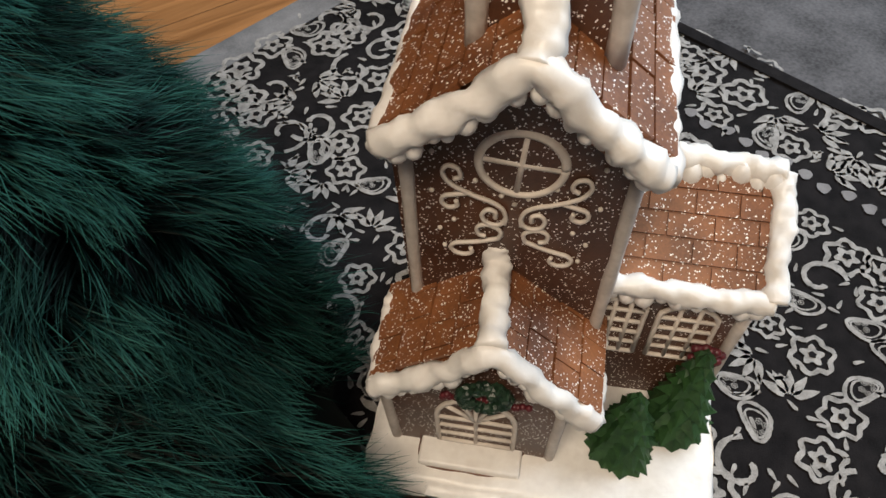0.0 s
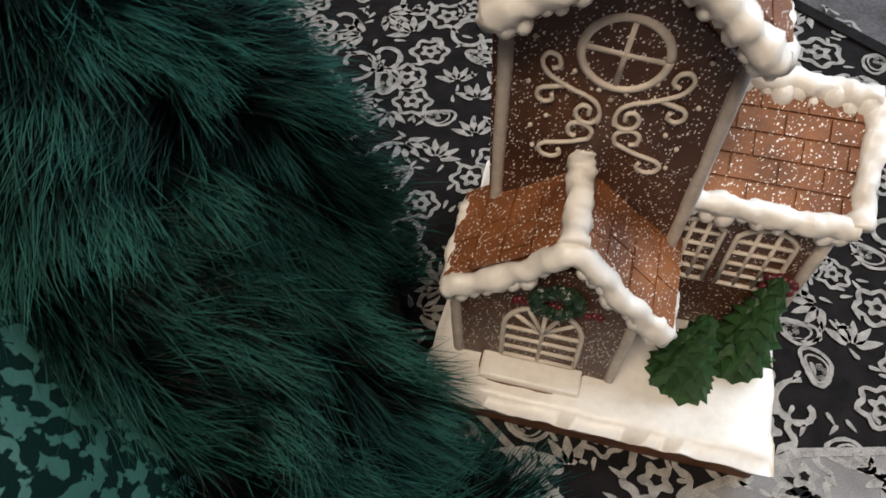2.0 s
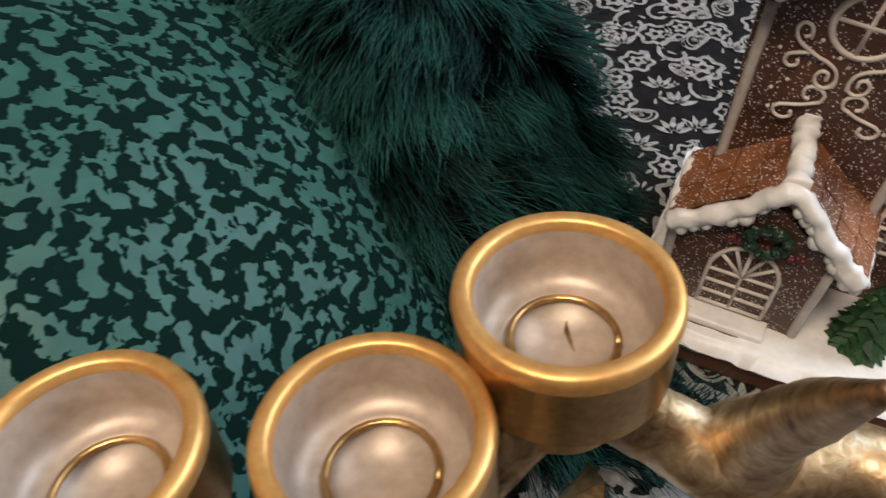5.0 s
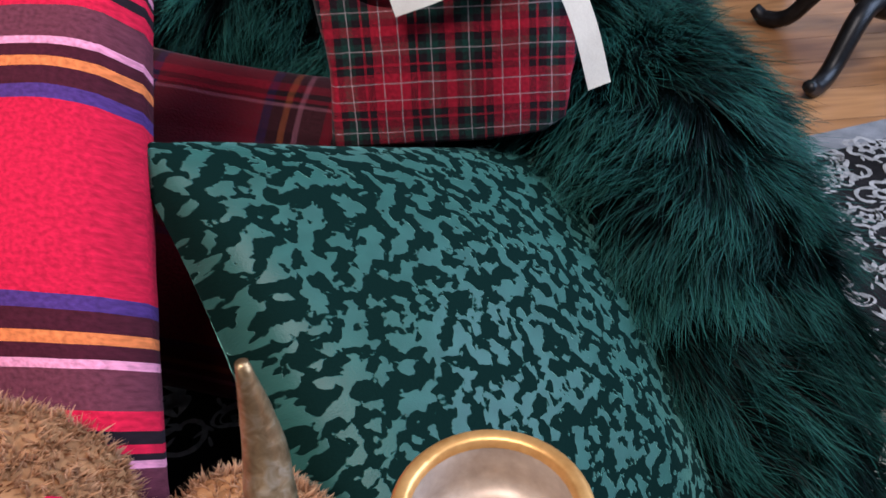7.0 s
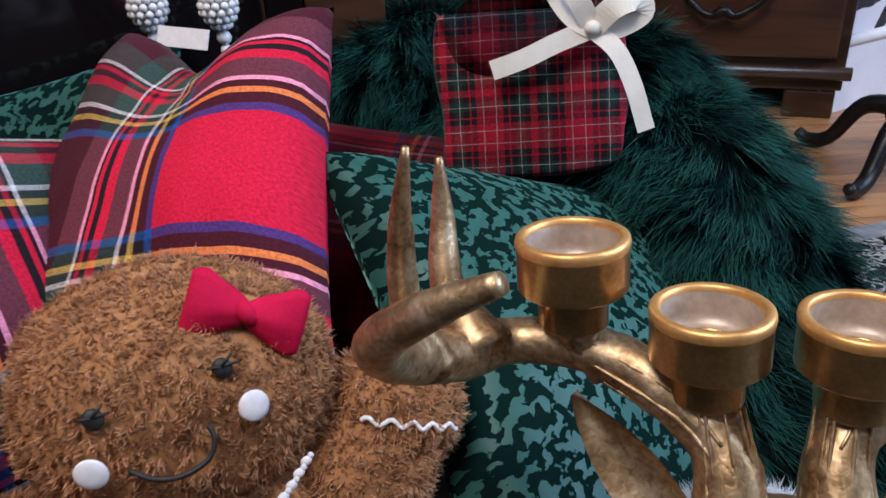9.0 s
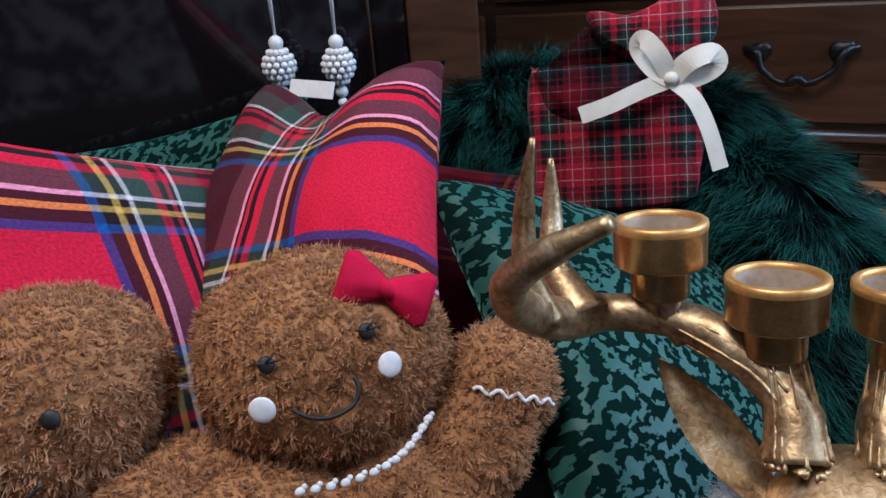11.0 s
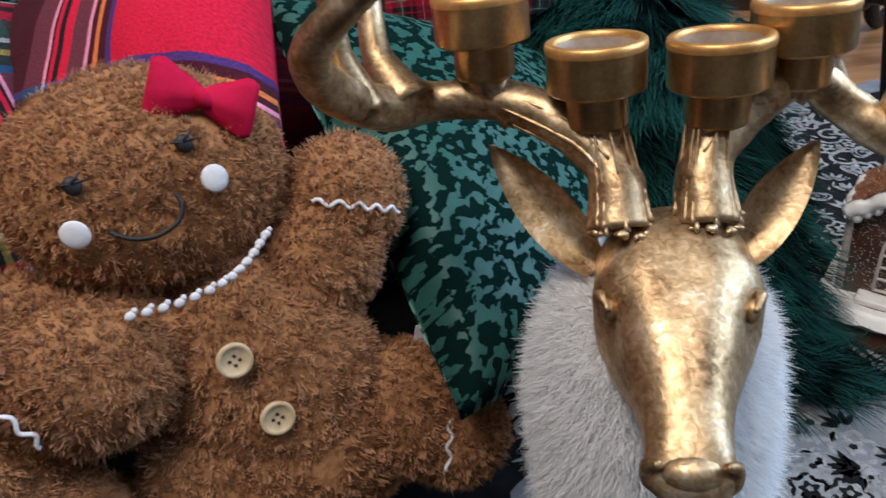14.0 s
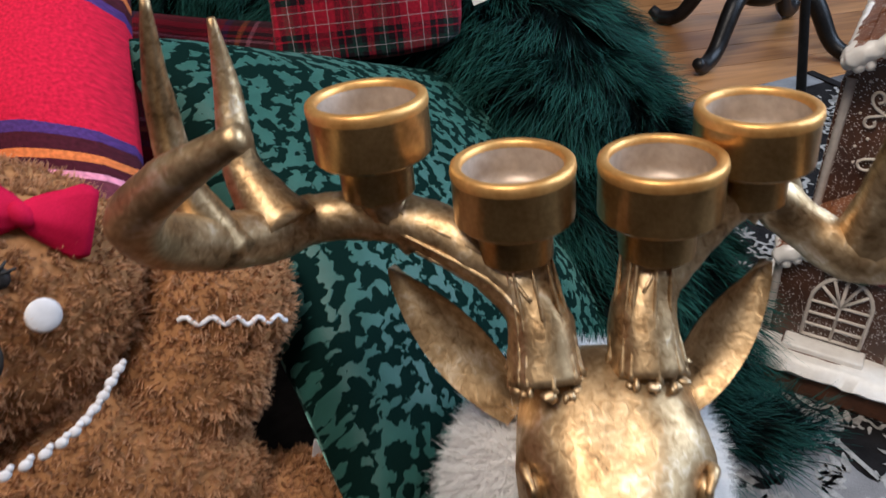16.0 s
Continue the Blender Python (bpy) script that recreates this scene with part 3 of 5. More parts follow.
cream.link("motif", M_RUGCREAM, rug, "cream woven flowers, scrolls and leaves")["kind"] = "stuff"
black.link("motif", M_RUGBLACK, rug, "black woven sprigs and flower centres")["kind"] = "stuff"
grey.link("motif", M_RUGGREY, rug, "grey woven medallion and chain")["kind"] = "stuff"


# ---- gingerbread house ----
house = thing("gingerbread_house", "brown glittered gingerbread house ornament with thick white snow icing", "ornament", m=pose(0.002, 0.228, 0, 0, 0, -19.27))


def wall_block(a0, a1, b0, b1, z0, z1, lean=0.0, flare=0.0, gable=None):
    """A hollow-looking block whose front leans out and whose sides flare; gable gives a ridge height."""
    bm = bmesh.new()
    lo = [(a0, b0, z0), (a1, b0, z0), (a1, b1, z0), (a0, b1, z0)]
    hi = [(a0 - flare, b0 - lean, z1), (a1 + flare, b0 - lean, z1), (a1 + flare, b1, z1), (a0 - flare, b1, z1)]
    L = [bm.verts.new(p) for p in lo]
    Hh = [bm.verts.new(p) for p in hi]
    bm.faces.new(L[::-1])
    if gable:
        mid = (a0 + a1) / 2
        f = bm.verts.new((mid, b0 - lean * 1.4, gable))
        r = bm.verts.new((mid, b1, gable))
        bm.faces.new((L[0], L[1], Hh[1], f, Hh[0]))
        bm.faces.new((L[2], L[3], Hh[3], r, Hh[2]))
        bm.faces.new((Hh[1], Hh[2], r, f))
        bm.faces.new((Hh[3], Hh[0], f, r))
    else:
        bm.faces.new(Hh)
        bm.faces.new((L[0], L[1], Hh[1], Hh[0]))
        bm.faces.new((L[2], L[3], Hh[3], Hh[2]))
    bm.faces.new((L[1], L[2], Hh[2], Hh[1]))
    bm.faces.new((L[3], L[0], Hh[0], Hh[3]))
    return bm


def plate(corners, thick):
    """A thick panel on four corners, thickened along its normal."""
    c = [Vector(p) for p in corners]
    n = (c[1] - c[0]).cross(c[3] - c[0]).normalized()
    bm = bmesh.new()
    top = [bm.verts.new(p) for p in c]
    low = [bm.verts.new(p - n * thick) for p in c]
    bm.faces.new(top)
    bm.faces.new(low[::-1])
    for k in range(4):
        j = (k + 1) % 4
        bm.faces.new((top[k], low[k], low[j], top[j]))
    return bm


def snow_bead(points, radius, name="snow_edge", drips=(0, 0, 0), every=0.0085, label="thick white snow icing", flat=1.0):
    """A lumpy rope of icing along the points, with scalloped drips on one side."""
    bm = tube(points, [radius * 0.80], 12, straight=False, steps=max(9, int(44 / max(1, len(points) - 1))), lump=0.48, freq=105, flat=flat)
    path = smooth_path(points, 12)
    d = Vector(drips)
    run = 0.0
    if d.length:
        for a, b in zip(path, path[1:]):
            run += (b - a).length
            if run > every:
                run = random.random() * every * 0.3
                size = radius * (0.40 + 0.42 * random.random())
                ball(b + d * radius * (0.55 + 0.65 * random.random()), (size * 0.9, size * 0.9, size * 1.15), bm, 10, 7)
    return part(name, bm, M_SNOW, house, label)


random.seed(11)
# base: brown body, lumpy snow sheet on top
part("base", box_bm(0.004, 0.214, 0.004, 0.204, 0.0, 0.033), M_BASEBROWN, house, "brown base edge", bevel=0.004)
bm = bmesh.new()
bmesh.ops.create_grid(bm, x_segments=44, y_segments=44, size=0.5)
for v in bm.verts:
    x, y = v.co.x, v.co.y
    edge = min(0.5 - abs(x), 0.5 - abs(y))
    v.co = Vector((0.109 + x * 0.222, 0.104 + y * 0.212, 0.0405 - 0.009 * max(0, 1 - edge / 0.03) ** 2))
    v.co.z += 0.0022 * noise.noise(v.co * 45) - (0.004 if edge < 0.001 else 0)
    v.co.x += 0.0015 * noise.noise(v.co * 90)
    v.co.y += 0.0015 * noise.noise(v.co * 80 + Vector((5, 0, 0)))
skirt = bmesh.ops.extrude_edge_only(bm, edges=[e for e in bm.edges if e.is_boundary])["geom"]
for v in skirt:
    if isinstance(v, bmesh.types.BMVert):
        v.co.z = 0.0285 + 0.004 * noise.noise(v.co * 70)
part("snow_ground", bm, M_SNOW, house, "glossy white snow covering the base")

# porch
part("porch_wall", wall_block(0.017, 0.115, 0.031, 0.085, 0.036, 0.127, 0.008, 0.003, 0.168), M_BROWN, house, smooth=False, bevel=0.0015)
ridge, eave_l, eave_r = (0.074, 0.178), (0.013, 0.127), (0.132, 0.123)
for side, e in (("l", eave_l), ("r", eave_r)):
    front, back = 0.020, 0.084
    c = [(ridge[0], front, ridge[1]), (ridge[0], back, ridge[1] + 0.004), (e[0], back, e[1] + 0.006), (e[0], front, e[1])]
    part("porch_roof", plate(c if side == "r" else c[::-1], -0.006 if side == "l" else -0.006), M_ROOF, house, smooth=False)
snow_bead([(0.0125, 0.020, 0.127), (0.033, 0.019, 0.141), (0.056, 0.019, 0.160), (0.076, 0.018, 0.180), (0.097, 0.019, 0.159), (0.118, 0.020, 0.135), (0.132, 0.021, 0.121)], 0.0078, drips=(0, 0, -1))
snow_bead([(0.076, 0.020, 0.182), (0.074, 0.045, 0.185), (0.072, 0.066, 0.189), (0.072, 0.072, 0.198)], 0.0095)
snow_bead([(0.0125, 0.020, 0.128), (0.013, 0.05, 0.131), (0.014, 0.080, 0.135)], 0.0070)
snow_bead([(0.132, 0.021, 0.122), (0.131, 0.05, 0.125), (0.130, 0.080, 0.130)], 0.0070)

# main body
part("main_wall", wall_block(0.026, 0.127, 0.076, 0.190, 0.036, 0.266, 0.012, 0.004, 0.312), M_BROWN, house, smooth=False, bevel=0.0015)
for a0, a1 in ((0.0255, 0.0310), (0.1265, 0.1295)):
    snow = tube([(a0, 0.0745, 0.05), (a0 + (a1 - a0) * 0.5, 0.070, 0.16), (a0 + 0.003 if a0 < 0.1 else a1, 0.064, 0.268)], [0.0036], 8, lump=0.3, freq=120)
    part("corner_icing", snow, M_WALLICING, house, "pale icing down the wall corner")
for a in (0.0175, 0.1145):
    part("corner_icing", tube([(a, 0.031, 0.042), (a + (0.002 if a > 0.1 else -0.002), 0.024, 0.126)], [0.0035], 8, lump=0.25, freq=80), M_WALLICING, house, "pale icing down the wall corner")
r_top, l_eave, r_eave = (0.081, 0.329), (0.025, 0.286), (0.135, 0.286)
for e, flip in ((l_eave, True), (r_eave, False)):
    c = [(r_top[0], 0.042, r_top[1]), (r_top[0], 0.200, r_top[1]), (e[0], 0.200, e[1]), (e[0], 0.042, e[1])]
    part("main_roof", plate(c[::-1] if flip else c, -0.007), M_ROOF, house, smooth=False)
snow_bead([(0.0235, 0.042, 0.288), (0.040, 0.041, 0.299), (0.061, 0.040, 0.315), (0.082, 0.039, 0.334), (0.100, 0.040, 0.318), (0.118, 0.041, 0.302), (0.1345, 0.043, 0.287)], 0.0082, drips=(0, 0.1, -1), every=0.0085)
snow_bead([(0.082, 0.039, 0.335), (0.083, 0.052, 0.342), (0.083, 0.064, 0.349), (0.086, 0.072, 0.356)], 0.0085)
for a in (0.0245, 0.1355):
    snow_bead([(a, 0.042, 0.287), (a, 0.09, 0.288), (a, 0.15, 0.288), (a, 0.200, 0.288)], 0.0068)
# upper dormer behind the ridge cap
part("dormer_wall", wall_block(0.058, 0.110, 0.075, 0.150, 0.305, 0.385, 0.0, 0.001, 0.405), M_BROWN, house, smooth=False)
for a in (0.0575, 0.1105):
    part("corner_icing", tube([(a, 0.0745, 0.312), (a, 0.0745, 0.386)], [0.0045], 8, lump=0.25, freq=80), M_WALLICING, house, "pale icing down the dormer corner")
for s, a in ((-1, 0.048), (1, 0.120)):
    c = [(0.084, 0.068, 0.412), (0.084, 0.155, 0.412), (a, 0.155, 0.384), (a, 0.068, 0.384)]
    part("dormer_roof", plate(c if s > 0 else c[::-1], -0.006), M_ROOF, house, smooth=False)
snow_bead([(0.048, 0.066, 0.384), (0.084, 0.066, 0.413), (0.120, 0.066, 0.384)], 0.0075)

# annex on the right, with a tiled roof
part("annex_wall", wall_block(0.124, 0.206, 0.088, 0.175, 0.036, 0.158, 0.003, 0.002), M_BROWN, house, smooth=False)
part("corner_icing", tube([(0.2065, 0.0875, 0.045), (0.2085, 0.0855, 0.150)], [0.004], 8, lump=0.25, freq=80), M_WALLICING, house, "pale icing down the wall corner")
e0, e1_, t0, t1 = Vector((0.126, 0.083, 0.165)), Vector((0.215, 0.083, 0.165)), Vector((0.126, 0.143, 0.198)), Vector((0.214, 0.143, 0.198))
part("annex_roof", plate([e0, e1_, t1, t0], 0.008), M_ROOF, house, smooth=False)


def roof_tiles(a, b, c, d, rows, lift, piece):
    """Biscuit tiles on the panel a, b (eave), c, d (ridge), a little proud of it."""
    for row in range(rows):
        cuts = [0, 0.24, 0.52, 0.78, 1] if row % 2 else [0, 0.36, 0.64, 0.9, 1]
        for k in range(4):
            u0, u1, v0, v1 = cuts[k] + 0.006, cuts[k + 1] - 0.006, row / rows + 0.009, (row + 1) / rows - 0.009
            at = lambda u, v: a.lerp(b, u).lerp(d.lerp(c, u), v) + lift * (0.86 + 0.12 * noise.noise(Vector((row * 3.1, k * 7.3, 0.5))))
            part(piece, plate([at(u0, v0), at(u1, v0), at(u1, v1), at(u0, v1)], 0.0022), M_ROOF, house, smooth=False)


roof_tiles(Vector((l_eave[0], 0.198, l_eave[1])), Vector((l_eave[0], 0.048, l_eave[1])), Vector((r_top[0], 0.048, r_top[1])), Vector((r_top[0], 0.198, r_top[1])), 5, Vector((-0.0045, 0, 0.0062)), "roof_tile")
roof_tiles(Vector((r_eave[0], 0.048, r_eave[1])), Vector((r_eave[0], 0.198, r_eave[1])), Vector((r_top[0], 0.198, r_top[1])), Vector((r_top[0], 0.048, r_top[1])), 5, Vector((0.0045, 0, 0.0062)), "roof_tile")
roof_tiles(Vector((eave_l[0], 0.080, eave_l[1] + 0.006)), Vector((eave_l[0], 0.022, eave_l[1])), Vector((ridge[0], 0.022, ridge[1])), Vector((ridge[0], 0.080, ridge[1] + 0.004)), 4, Vector((-0.0045, 0, 0.0056)), "roof_tile")
roof_tiles(Vector((eave_r[0], 0.022, eave_r[1])), Vector((eave_r[0], 0.080, eave_r[1] + 0.006)), Vector((ridge[0], 0.080, ridge[1] + 0.004)), Vector((ridge[0], 0.022, ridge[1])), 4, Vector((0.0045, 0, 0.0056)), "roof_tile")
for row in range(5):
    cuts = [0, 0.24, 0.52, 0.78, 1] if row % 2 else [0, 0.36, 0.64, 0.9, 1]
    for k in range(4):
        u0, u1, v0, v1 = cuts[k] + 0.008, cuts[k + 1] - 0.008, row / 5 + 0.012, (row + 1) / 5 - 0.012
        at = lambda u, v: e0.lerp(e1_, u).lerp(t0.lerp(t1, u), v) + Vector((0, -0.0013, 0.0017))
        part("roof_tile", plate([at(u0, v0), at(u1, v0), at(u1, v1), at(u0, v1)], 0.0024), M_ROOF, house, smooth=False)
snow_bead([(0.124, 0.081, 0.167), (0.160, 0.080, 0.166), (0.192, 0.080, 0.164), (0.216, 0.081, 0.164)], 0.0078, drips=(0, 0, -1), every=0.0085)
snow_bead([(0.216, 0.081, 0.165), (0.217, 0.11, 0.182), (0.217, 0.143, 0.199)], 0.0078)
snow_bead([(0.128, 0.145, 0.199), (0.16, 0.145, 0.201), (0.192, 0.145, 0.200), (0.217, 0.143, 0.199)], 0.0092, drips=(0, -0.7, -0.6), every=0.0085)
part("annex_back_roof", plate([(0.126, 0.145, 0.199), (0.215, 0.145, 0.199), (0.215, 0.186, 0.160), (0.126, 0.186, 0.160)], 0.006), M_ROOF, house, smooth=False)


def front(a, z, lift=0.0008, b0=0.076, lean=0.012, z0=0.036, z1=0.266):
    return Vector((a, b0 - lean * (z - z0) / (z1 - z0) - lift, z))


def porch_front(a, z, lift=0.0008):
    return front(a, z, lift, 0.031, 0.008, 0.036, 0.127)


def annex_front(a, z, lift=0.0008):
    return front(a, z, lift, 0.088, 0.003, 0.036, 0.152)


# round window: ring and cross
win = part("round_window", tube([front(0.080 + 0.0188 * math.cos(k * math.pi / 14), 0.2655 + 0.0198 * math.sin(k * math.pi / 14), 0.0012) for k in range(29)], [0.0026], 8, steps=2, flat=0.7), M_ICING, house, "round window with an icing frame")
for p, q in (((0.0625, 0.267), (0.0975, 0.264)), ((0.0815, 0.284), (0.0785, 0.247))):
    part("glazing_bar", tube([front(*p, 0.001), front(*q, 0.001)], [0.0016], 8, straight=True), M_ICING, win)


def swirl(side):
    """Piped scrolls on one half of the gable wall, mirrored by side."""
    c = 0.0782
    strokes = []

    strokes.append([(0.0039, 0.224), (0.0035, 0.2286), (0.0054, 0.235), (0.0107, 0.2392), (0.017, 0.2417), (0.024, 0.2454), (0.0297, 0.2496), (0.0326, 0.2561), (0.0303, 0.2609), (0.0258, 0.2596), (0.0245, 0.2544), (0.0276, 0.2523)])
    strokes.append([(0.0218, 0.2433), (0.028, 0.2415), (0.0325, 0.2395), (0.0333, 0.2349), (0.0302, 0.232), (0.0264, 0.2338), (0.0268, 0.2374)])
    strokes.append([(0.0035, 0.2286), (0.0051, 0.2241), (0.0089, 0.2224), (0.0131, 0.2243), (0.0146, 0.2292), (0.0121, 0.2332), (0.0086, 0.2321), (0.0084, 0.2277)])
    strokes.append([(0.0063, 0.212), (0.0054, 0.217), (0.0081, 0.2205), (0.013, 0.2218), (0.0167, 0.219), (0.0161, 0.2139), (0.0128, 0.2124)])
    strokes.append([(0.0063, 0.212), (0.0098, 0.2103), (0.0161, 0.2074), (0.0223, 0.2056), (0.0273, 0.204), (0.0298, 0.2007), (0.0279, 0.1965), (0.0232, 0.1952), (0.0193, 0.1977), (0.02, 0.2014)])
    for s in strokes:
        pts = [front(c + side * a, z, 0.0024) for a, z in s]
        part("piped_scroll", tube(pts, [0.0012], 6, steps=6), M_ICING, house, "pale piped icing scroll")
    for a, z in ((0.0, 0.2385), (0.006, 0.2435), (0.037, 0.268), (0.038, 0.242), (0.035, 0.214), (0.033, 0.2), (0.028, 0.222), (0.018, 0.252)):
        part("icing_dot", ball(front(c + side * a, z, 0.0016), (0.0013, 0.0012, 0.0013), seg=8, rings=5), M_ICING, house)


swirl(1)
swirl(-1)


def arch_window(at, a0, a1, z0, z1, rows, cols, name, fan=False, r=0.0014, arch=0.85):
    """An icing lattice in an arched frame."""
    mid, half = (a0 + a1) / 2, (a1 - a0) / 2
    spring = z1 - half * arch
    outline = [(a0, z0), (a0, spring)] + [(mid - half * math.cos(k * math.pi / 8), spring + half * arch * math.sin(k * math.pi / 8)) for k in range(1, 8)] + [(a1, spring), (a1, z0)]
    w = part(name, tube([at(a, z) for a, z in outline], [r * 1.2], 6, steps=2), M_ICING, house, "arched window lattice of pale icing")
    part("glazing_bar", tube([at(a0, z0), at(a1, z0)], [r * 1.1], 6, straight=True), M_ICING, w)
    for k in range(1, cols):
        a = a0 + (a1 - a0) * k / cols
        rise = math.sqrt(max(0, 1 - ((a - mid) / half) ** 2)) * half * arch
        part("glazing_bar", tube([at(a, z0), at(a, spring + (0 if fan and abs(a - mid) > 0.001 else rise))], [r], 6, straight=True), M_ICING, w)
    for k in range(1, rows + 1):
        z = z0 + (spring - z0) * k / rows
        part("glazing_bar", tube([at(a0, z), at(a1, z)], [r], 6, straight=True), M_ICING, w)
    if fan:
        for ang in (38, 64, 116, 142):
            part("glazing_bar", tube([at(mid, spring), at(mid + half * math.cos(radians(ang)), spring + half * arch * math.sin(radians(ang)))], [r], 6, straight=True), M_ICING, w)
    return w


arch_window(porch_front, 0.0455, 0.0915, 0.050, 0.120, 3, 2, "arched_door", fan=True, r=0.0014, arch=1.35)
arch_window(annex_front, 0.130, 0.156, 0.092, 0.148, 4, 3, "annex_window")
arch_window(annex_front, 0.164, 0.196, 0.092, 0.148, 4, 3, "annex_window")
part("door_step", box_bm(0.034, 0.098, 0.013, 0.034, 0.037, 0.0465), M_SNOW, house, "snow-covered doorstep", bevel=0.002)
# Brown slab added as the shadow line round the foot of the step.
part("step_shadow_line", box_bm(0.0325, 0.0995, 0.0115, 0.034, 0.036, 0.041), M_BASEBROWN, house, "brown slab standing in for the shadow line under the doorstep", bevel=0.001)

# wreath and berry swag over the door
bm = bmesh.new()
for k in range(90):
    a = 2 * math.pi * k / 90 * 3.0
    c = Vector(porch_front(0.0735 + 0.0118 * math.cos(a), 0.1365 + 0.0105 * math.sin(a), 0.005)) + Vector((random.uniform(-1, 1), random.uniform(-1, 1), random.uniform(-1, 1))) * 0.002
    ball(c, (0.0036, 0.0024, 0.0030), bm, 6, 4, pose(0, 0, 0, random.random() * 180, 0, random.random() * 180), 0.5, 300)
part("wreath", bm, M_WREATH, house, "dark green glittered wreath", smooth=False)["kind"] = "stuff"
bm = bmesh.new()
for k in range(26):
    a = random.uniform(0.047, 0.098)
    ball(porch_front(a, 0.1275 + random.uniform(-0.003, 0.003), 0.003), (0.0024, 0.0022, 0.0024), bm, 6, 5)
part("berry_swag", bm, M_BERRY, house, "dark red berries under the wreath")["kind"] = "stuff"
bm = bmesh.new()
for k in range(16):
    ball((random.uniform(0.188, 0.206), 0.080 + random.uniform(-0.004, 0.002), 0.108 + random.uniform(-0.006, 0.006)), (0.0034, 0.003, 0.0032), bm, 6, 5)
part("berry_sprig", bm, M_BERRY, house, "dark red berry sprig by the window")["kind"] = "stuff"


def fir_tree(a, b, height, lean=(0, 0)):
    """Tiers of thick pointed leaves round a stem."""
    bm = tube([(a, b, 0.038), (a + lean[0], b + lean[1], 0.04 + height * 0.9)], [0.008, 0.003], 8, straight=True)
    tiers = 9
    for t in range(tiers):
        k = t / (tiers - 1)
        zc = 0.044 + height * (0.05 + 0.82 * k)
        reach = 0.0185 * (1 - k) ** 0.8 + 0.007
        count = max(5, int(8 * (1 - k)) + 4)
        for j in range(count):
            ang = 2 * math.pi * (j + 0.5 * (t % 2)) / count + random.uniform(-0.15, 0.15)
            d = Vector((math.cos(ang), math.sin(ang), -0.42))
            s = Vector((-math.sin(ang), math.cos(ang), 0))
            o = Vector((a + lean[0] * k, b + lean[1] * k, zc))
            tip = o + d * reach * random.uniform(0.9, 1.12)
            m1 = o + d * reach * 0.55
            wv = reach * 0.26 + 0.0020
            up = Vector((0, 0, 0.0042))
            q = [bm.verts.new(p) for p in (o + up, m1 + s * wv, tip, m1 - s * wv, m1 + up * 1.3, m1 - up)]
            for f in ((0, 1, 4), (0, 4, 3), (1, 2, 4), (4, 2, 3), (0, 5, 1), (0, 3, 5), (1, 5, 2), (5, 3, 2)):
                bm.faces.new([q[i] for i in f])
    return part("fir_tree", bm, M_TREE, house, "dark green glittered fir tree", smooth=False)


fir_tree(0.158, 0.046, 0.070)
fir_tree(0.192, 0.070, 0.082, (0.002, 0.004))


# ---- cushions ----
def cushion(name, corners, puff, size, material, label, group="cushions", chop=0.0, seed=1, n=44, back=0.6, lump=0.006):
    """A stuffed square cushion on four corners (top left, top right, bottom right, bottom left), seen from its front."""
    tl, tr, br, bl = (Vector(c) for c in corners)
    normal = ((tr - tl) + (br - bl)).cross((tl - bl) + (tr - br)).normalized()
    down = ((bl - tl) + (br - tr)) * 0.5
    verts, uvs = [], []
    for face in (1, -back):
        for j in range(n + 1):
            for i in range(n + 1):
                s, t = i / n, j / n
                a, b = 2 * s - 1, 2 * t - 1
                # sides drawn in between the pointed corners
                a2 = a * (1 - 0.085 * (1 - b * b))
                b2 = b * (1 - 0.085 * (1 - a * a))
                p = tl.lerp(tr, (a2 + 1) / 2).lerp(bl.lerp(br, (a2 + 1) / 2), (b2 + 1) / 2)
                h = max(0.0, (1 - a * a) * (1 - b * b)) ** 0.42
                dip = chop * math.exp(-(a / 0.45) ** 2) * max(0, 1 - t) ** 2
                q = p + normal * puff * h * face * (1 - 0.5 * dip / max(chop, 1e-6) * (chop > 0)) + down * dip
                edge = min(1 - abs(a), 1 - abs(b))
                q += normal * lump * noise.noise(Vector((a * 2.2, b * 2.2, seed))) * min(1, edge * 4) * face
                q += normal * lump * 0.5 * noise.noise(Vector((a * 6, b * 6, seed + 3))) * min(1, (1 - edge) * 1.2) * h
                verts.append(q)
                uvs.append((s * size, (1 - t) * size))
    faces = []
    row = n + 1
    half = row * row
    for j in range(n):
        for i in range(n):
            k = j * row + i
            faces.append((k, k + row, k + row + 1, k + 1))
            k += half
            faces.append((k, k + 1, k + row + 1, k + row))
    mesh = bpy.data.meshes.new(name)
    mesh.from_pydata(verts, [], faces)
    layer = mesh.uv_layers.new(name="UVMap")
    layer.data.foreach_set("uv", [c for loop in mesh.loops for c in uvs[loop.vertex_index]])
    bm = bmesh.new()
    bm.from_mesh(mesh)
    bmesh.ops.remove_doubles(bm, verts=bm.verts, dist=0.00005)
    bm.to_mesh(mesh)
    bm.free()
    mesh.materials.append(material)
    holder = thing(name, label, "cushion", group)
    link_mesh("cover", mesh, holder)
    return holder, (tl, tr, br, bl)


def piping(holder, corners, material, r=0.0022):
    tl, tr, br, bl = corners
    pts = []
    for a, b in ((tl, tr), (tr, br), (br, bl), (bl, tl)):
        mid = (tl + tr + br + bl) / 4
        for k in range(6):
            p = a.lerp(b, k / 6)
            s = 4 * (k / 6) * (1 - k / 6)
            pts.append(p.lerp(mid, 0.085 * s))
    pts.append(pts[0])
    part("seam", tube(pts, [r], 6, steps=3), material, holder, "stitched seam")


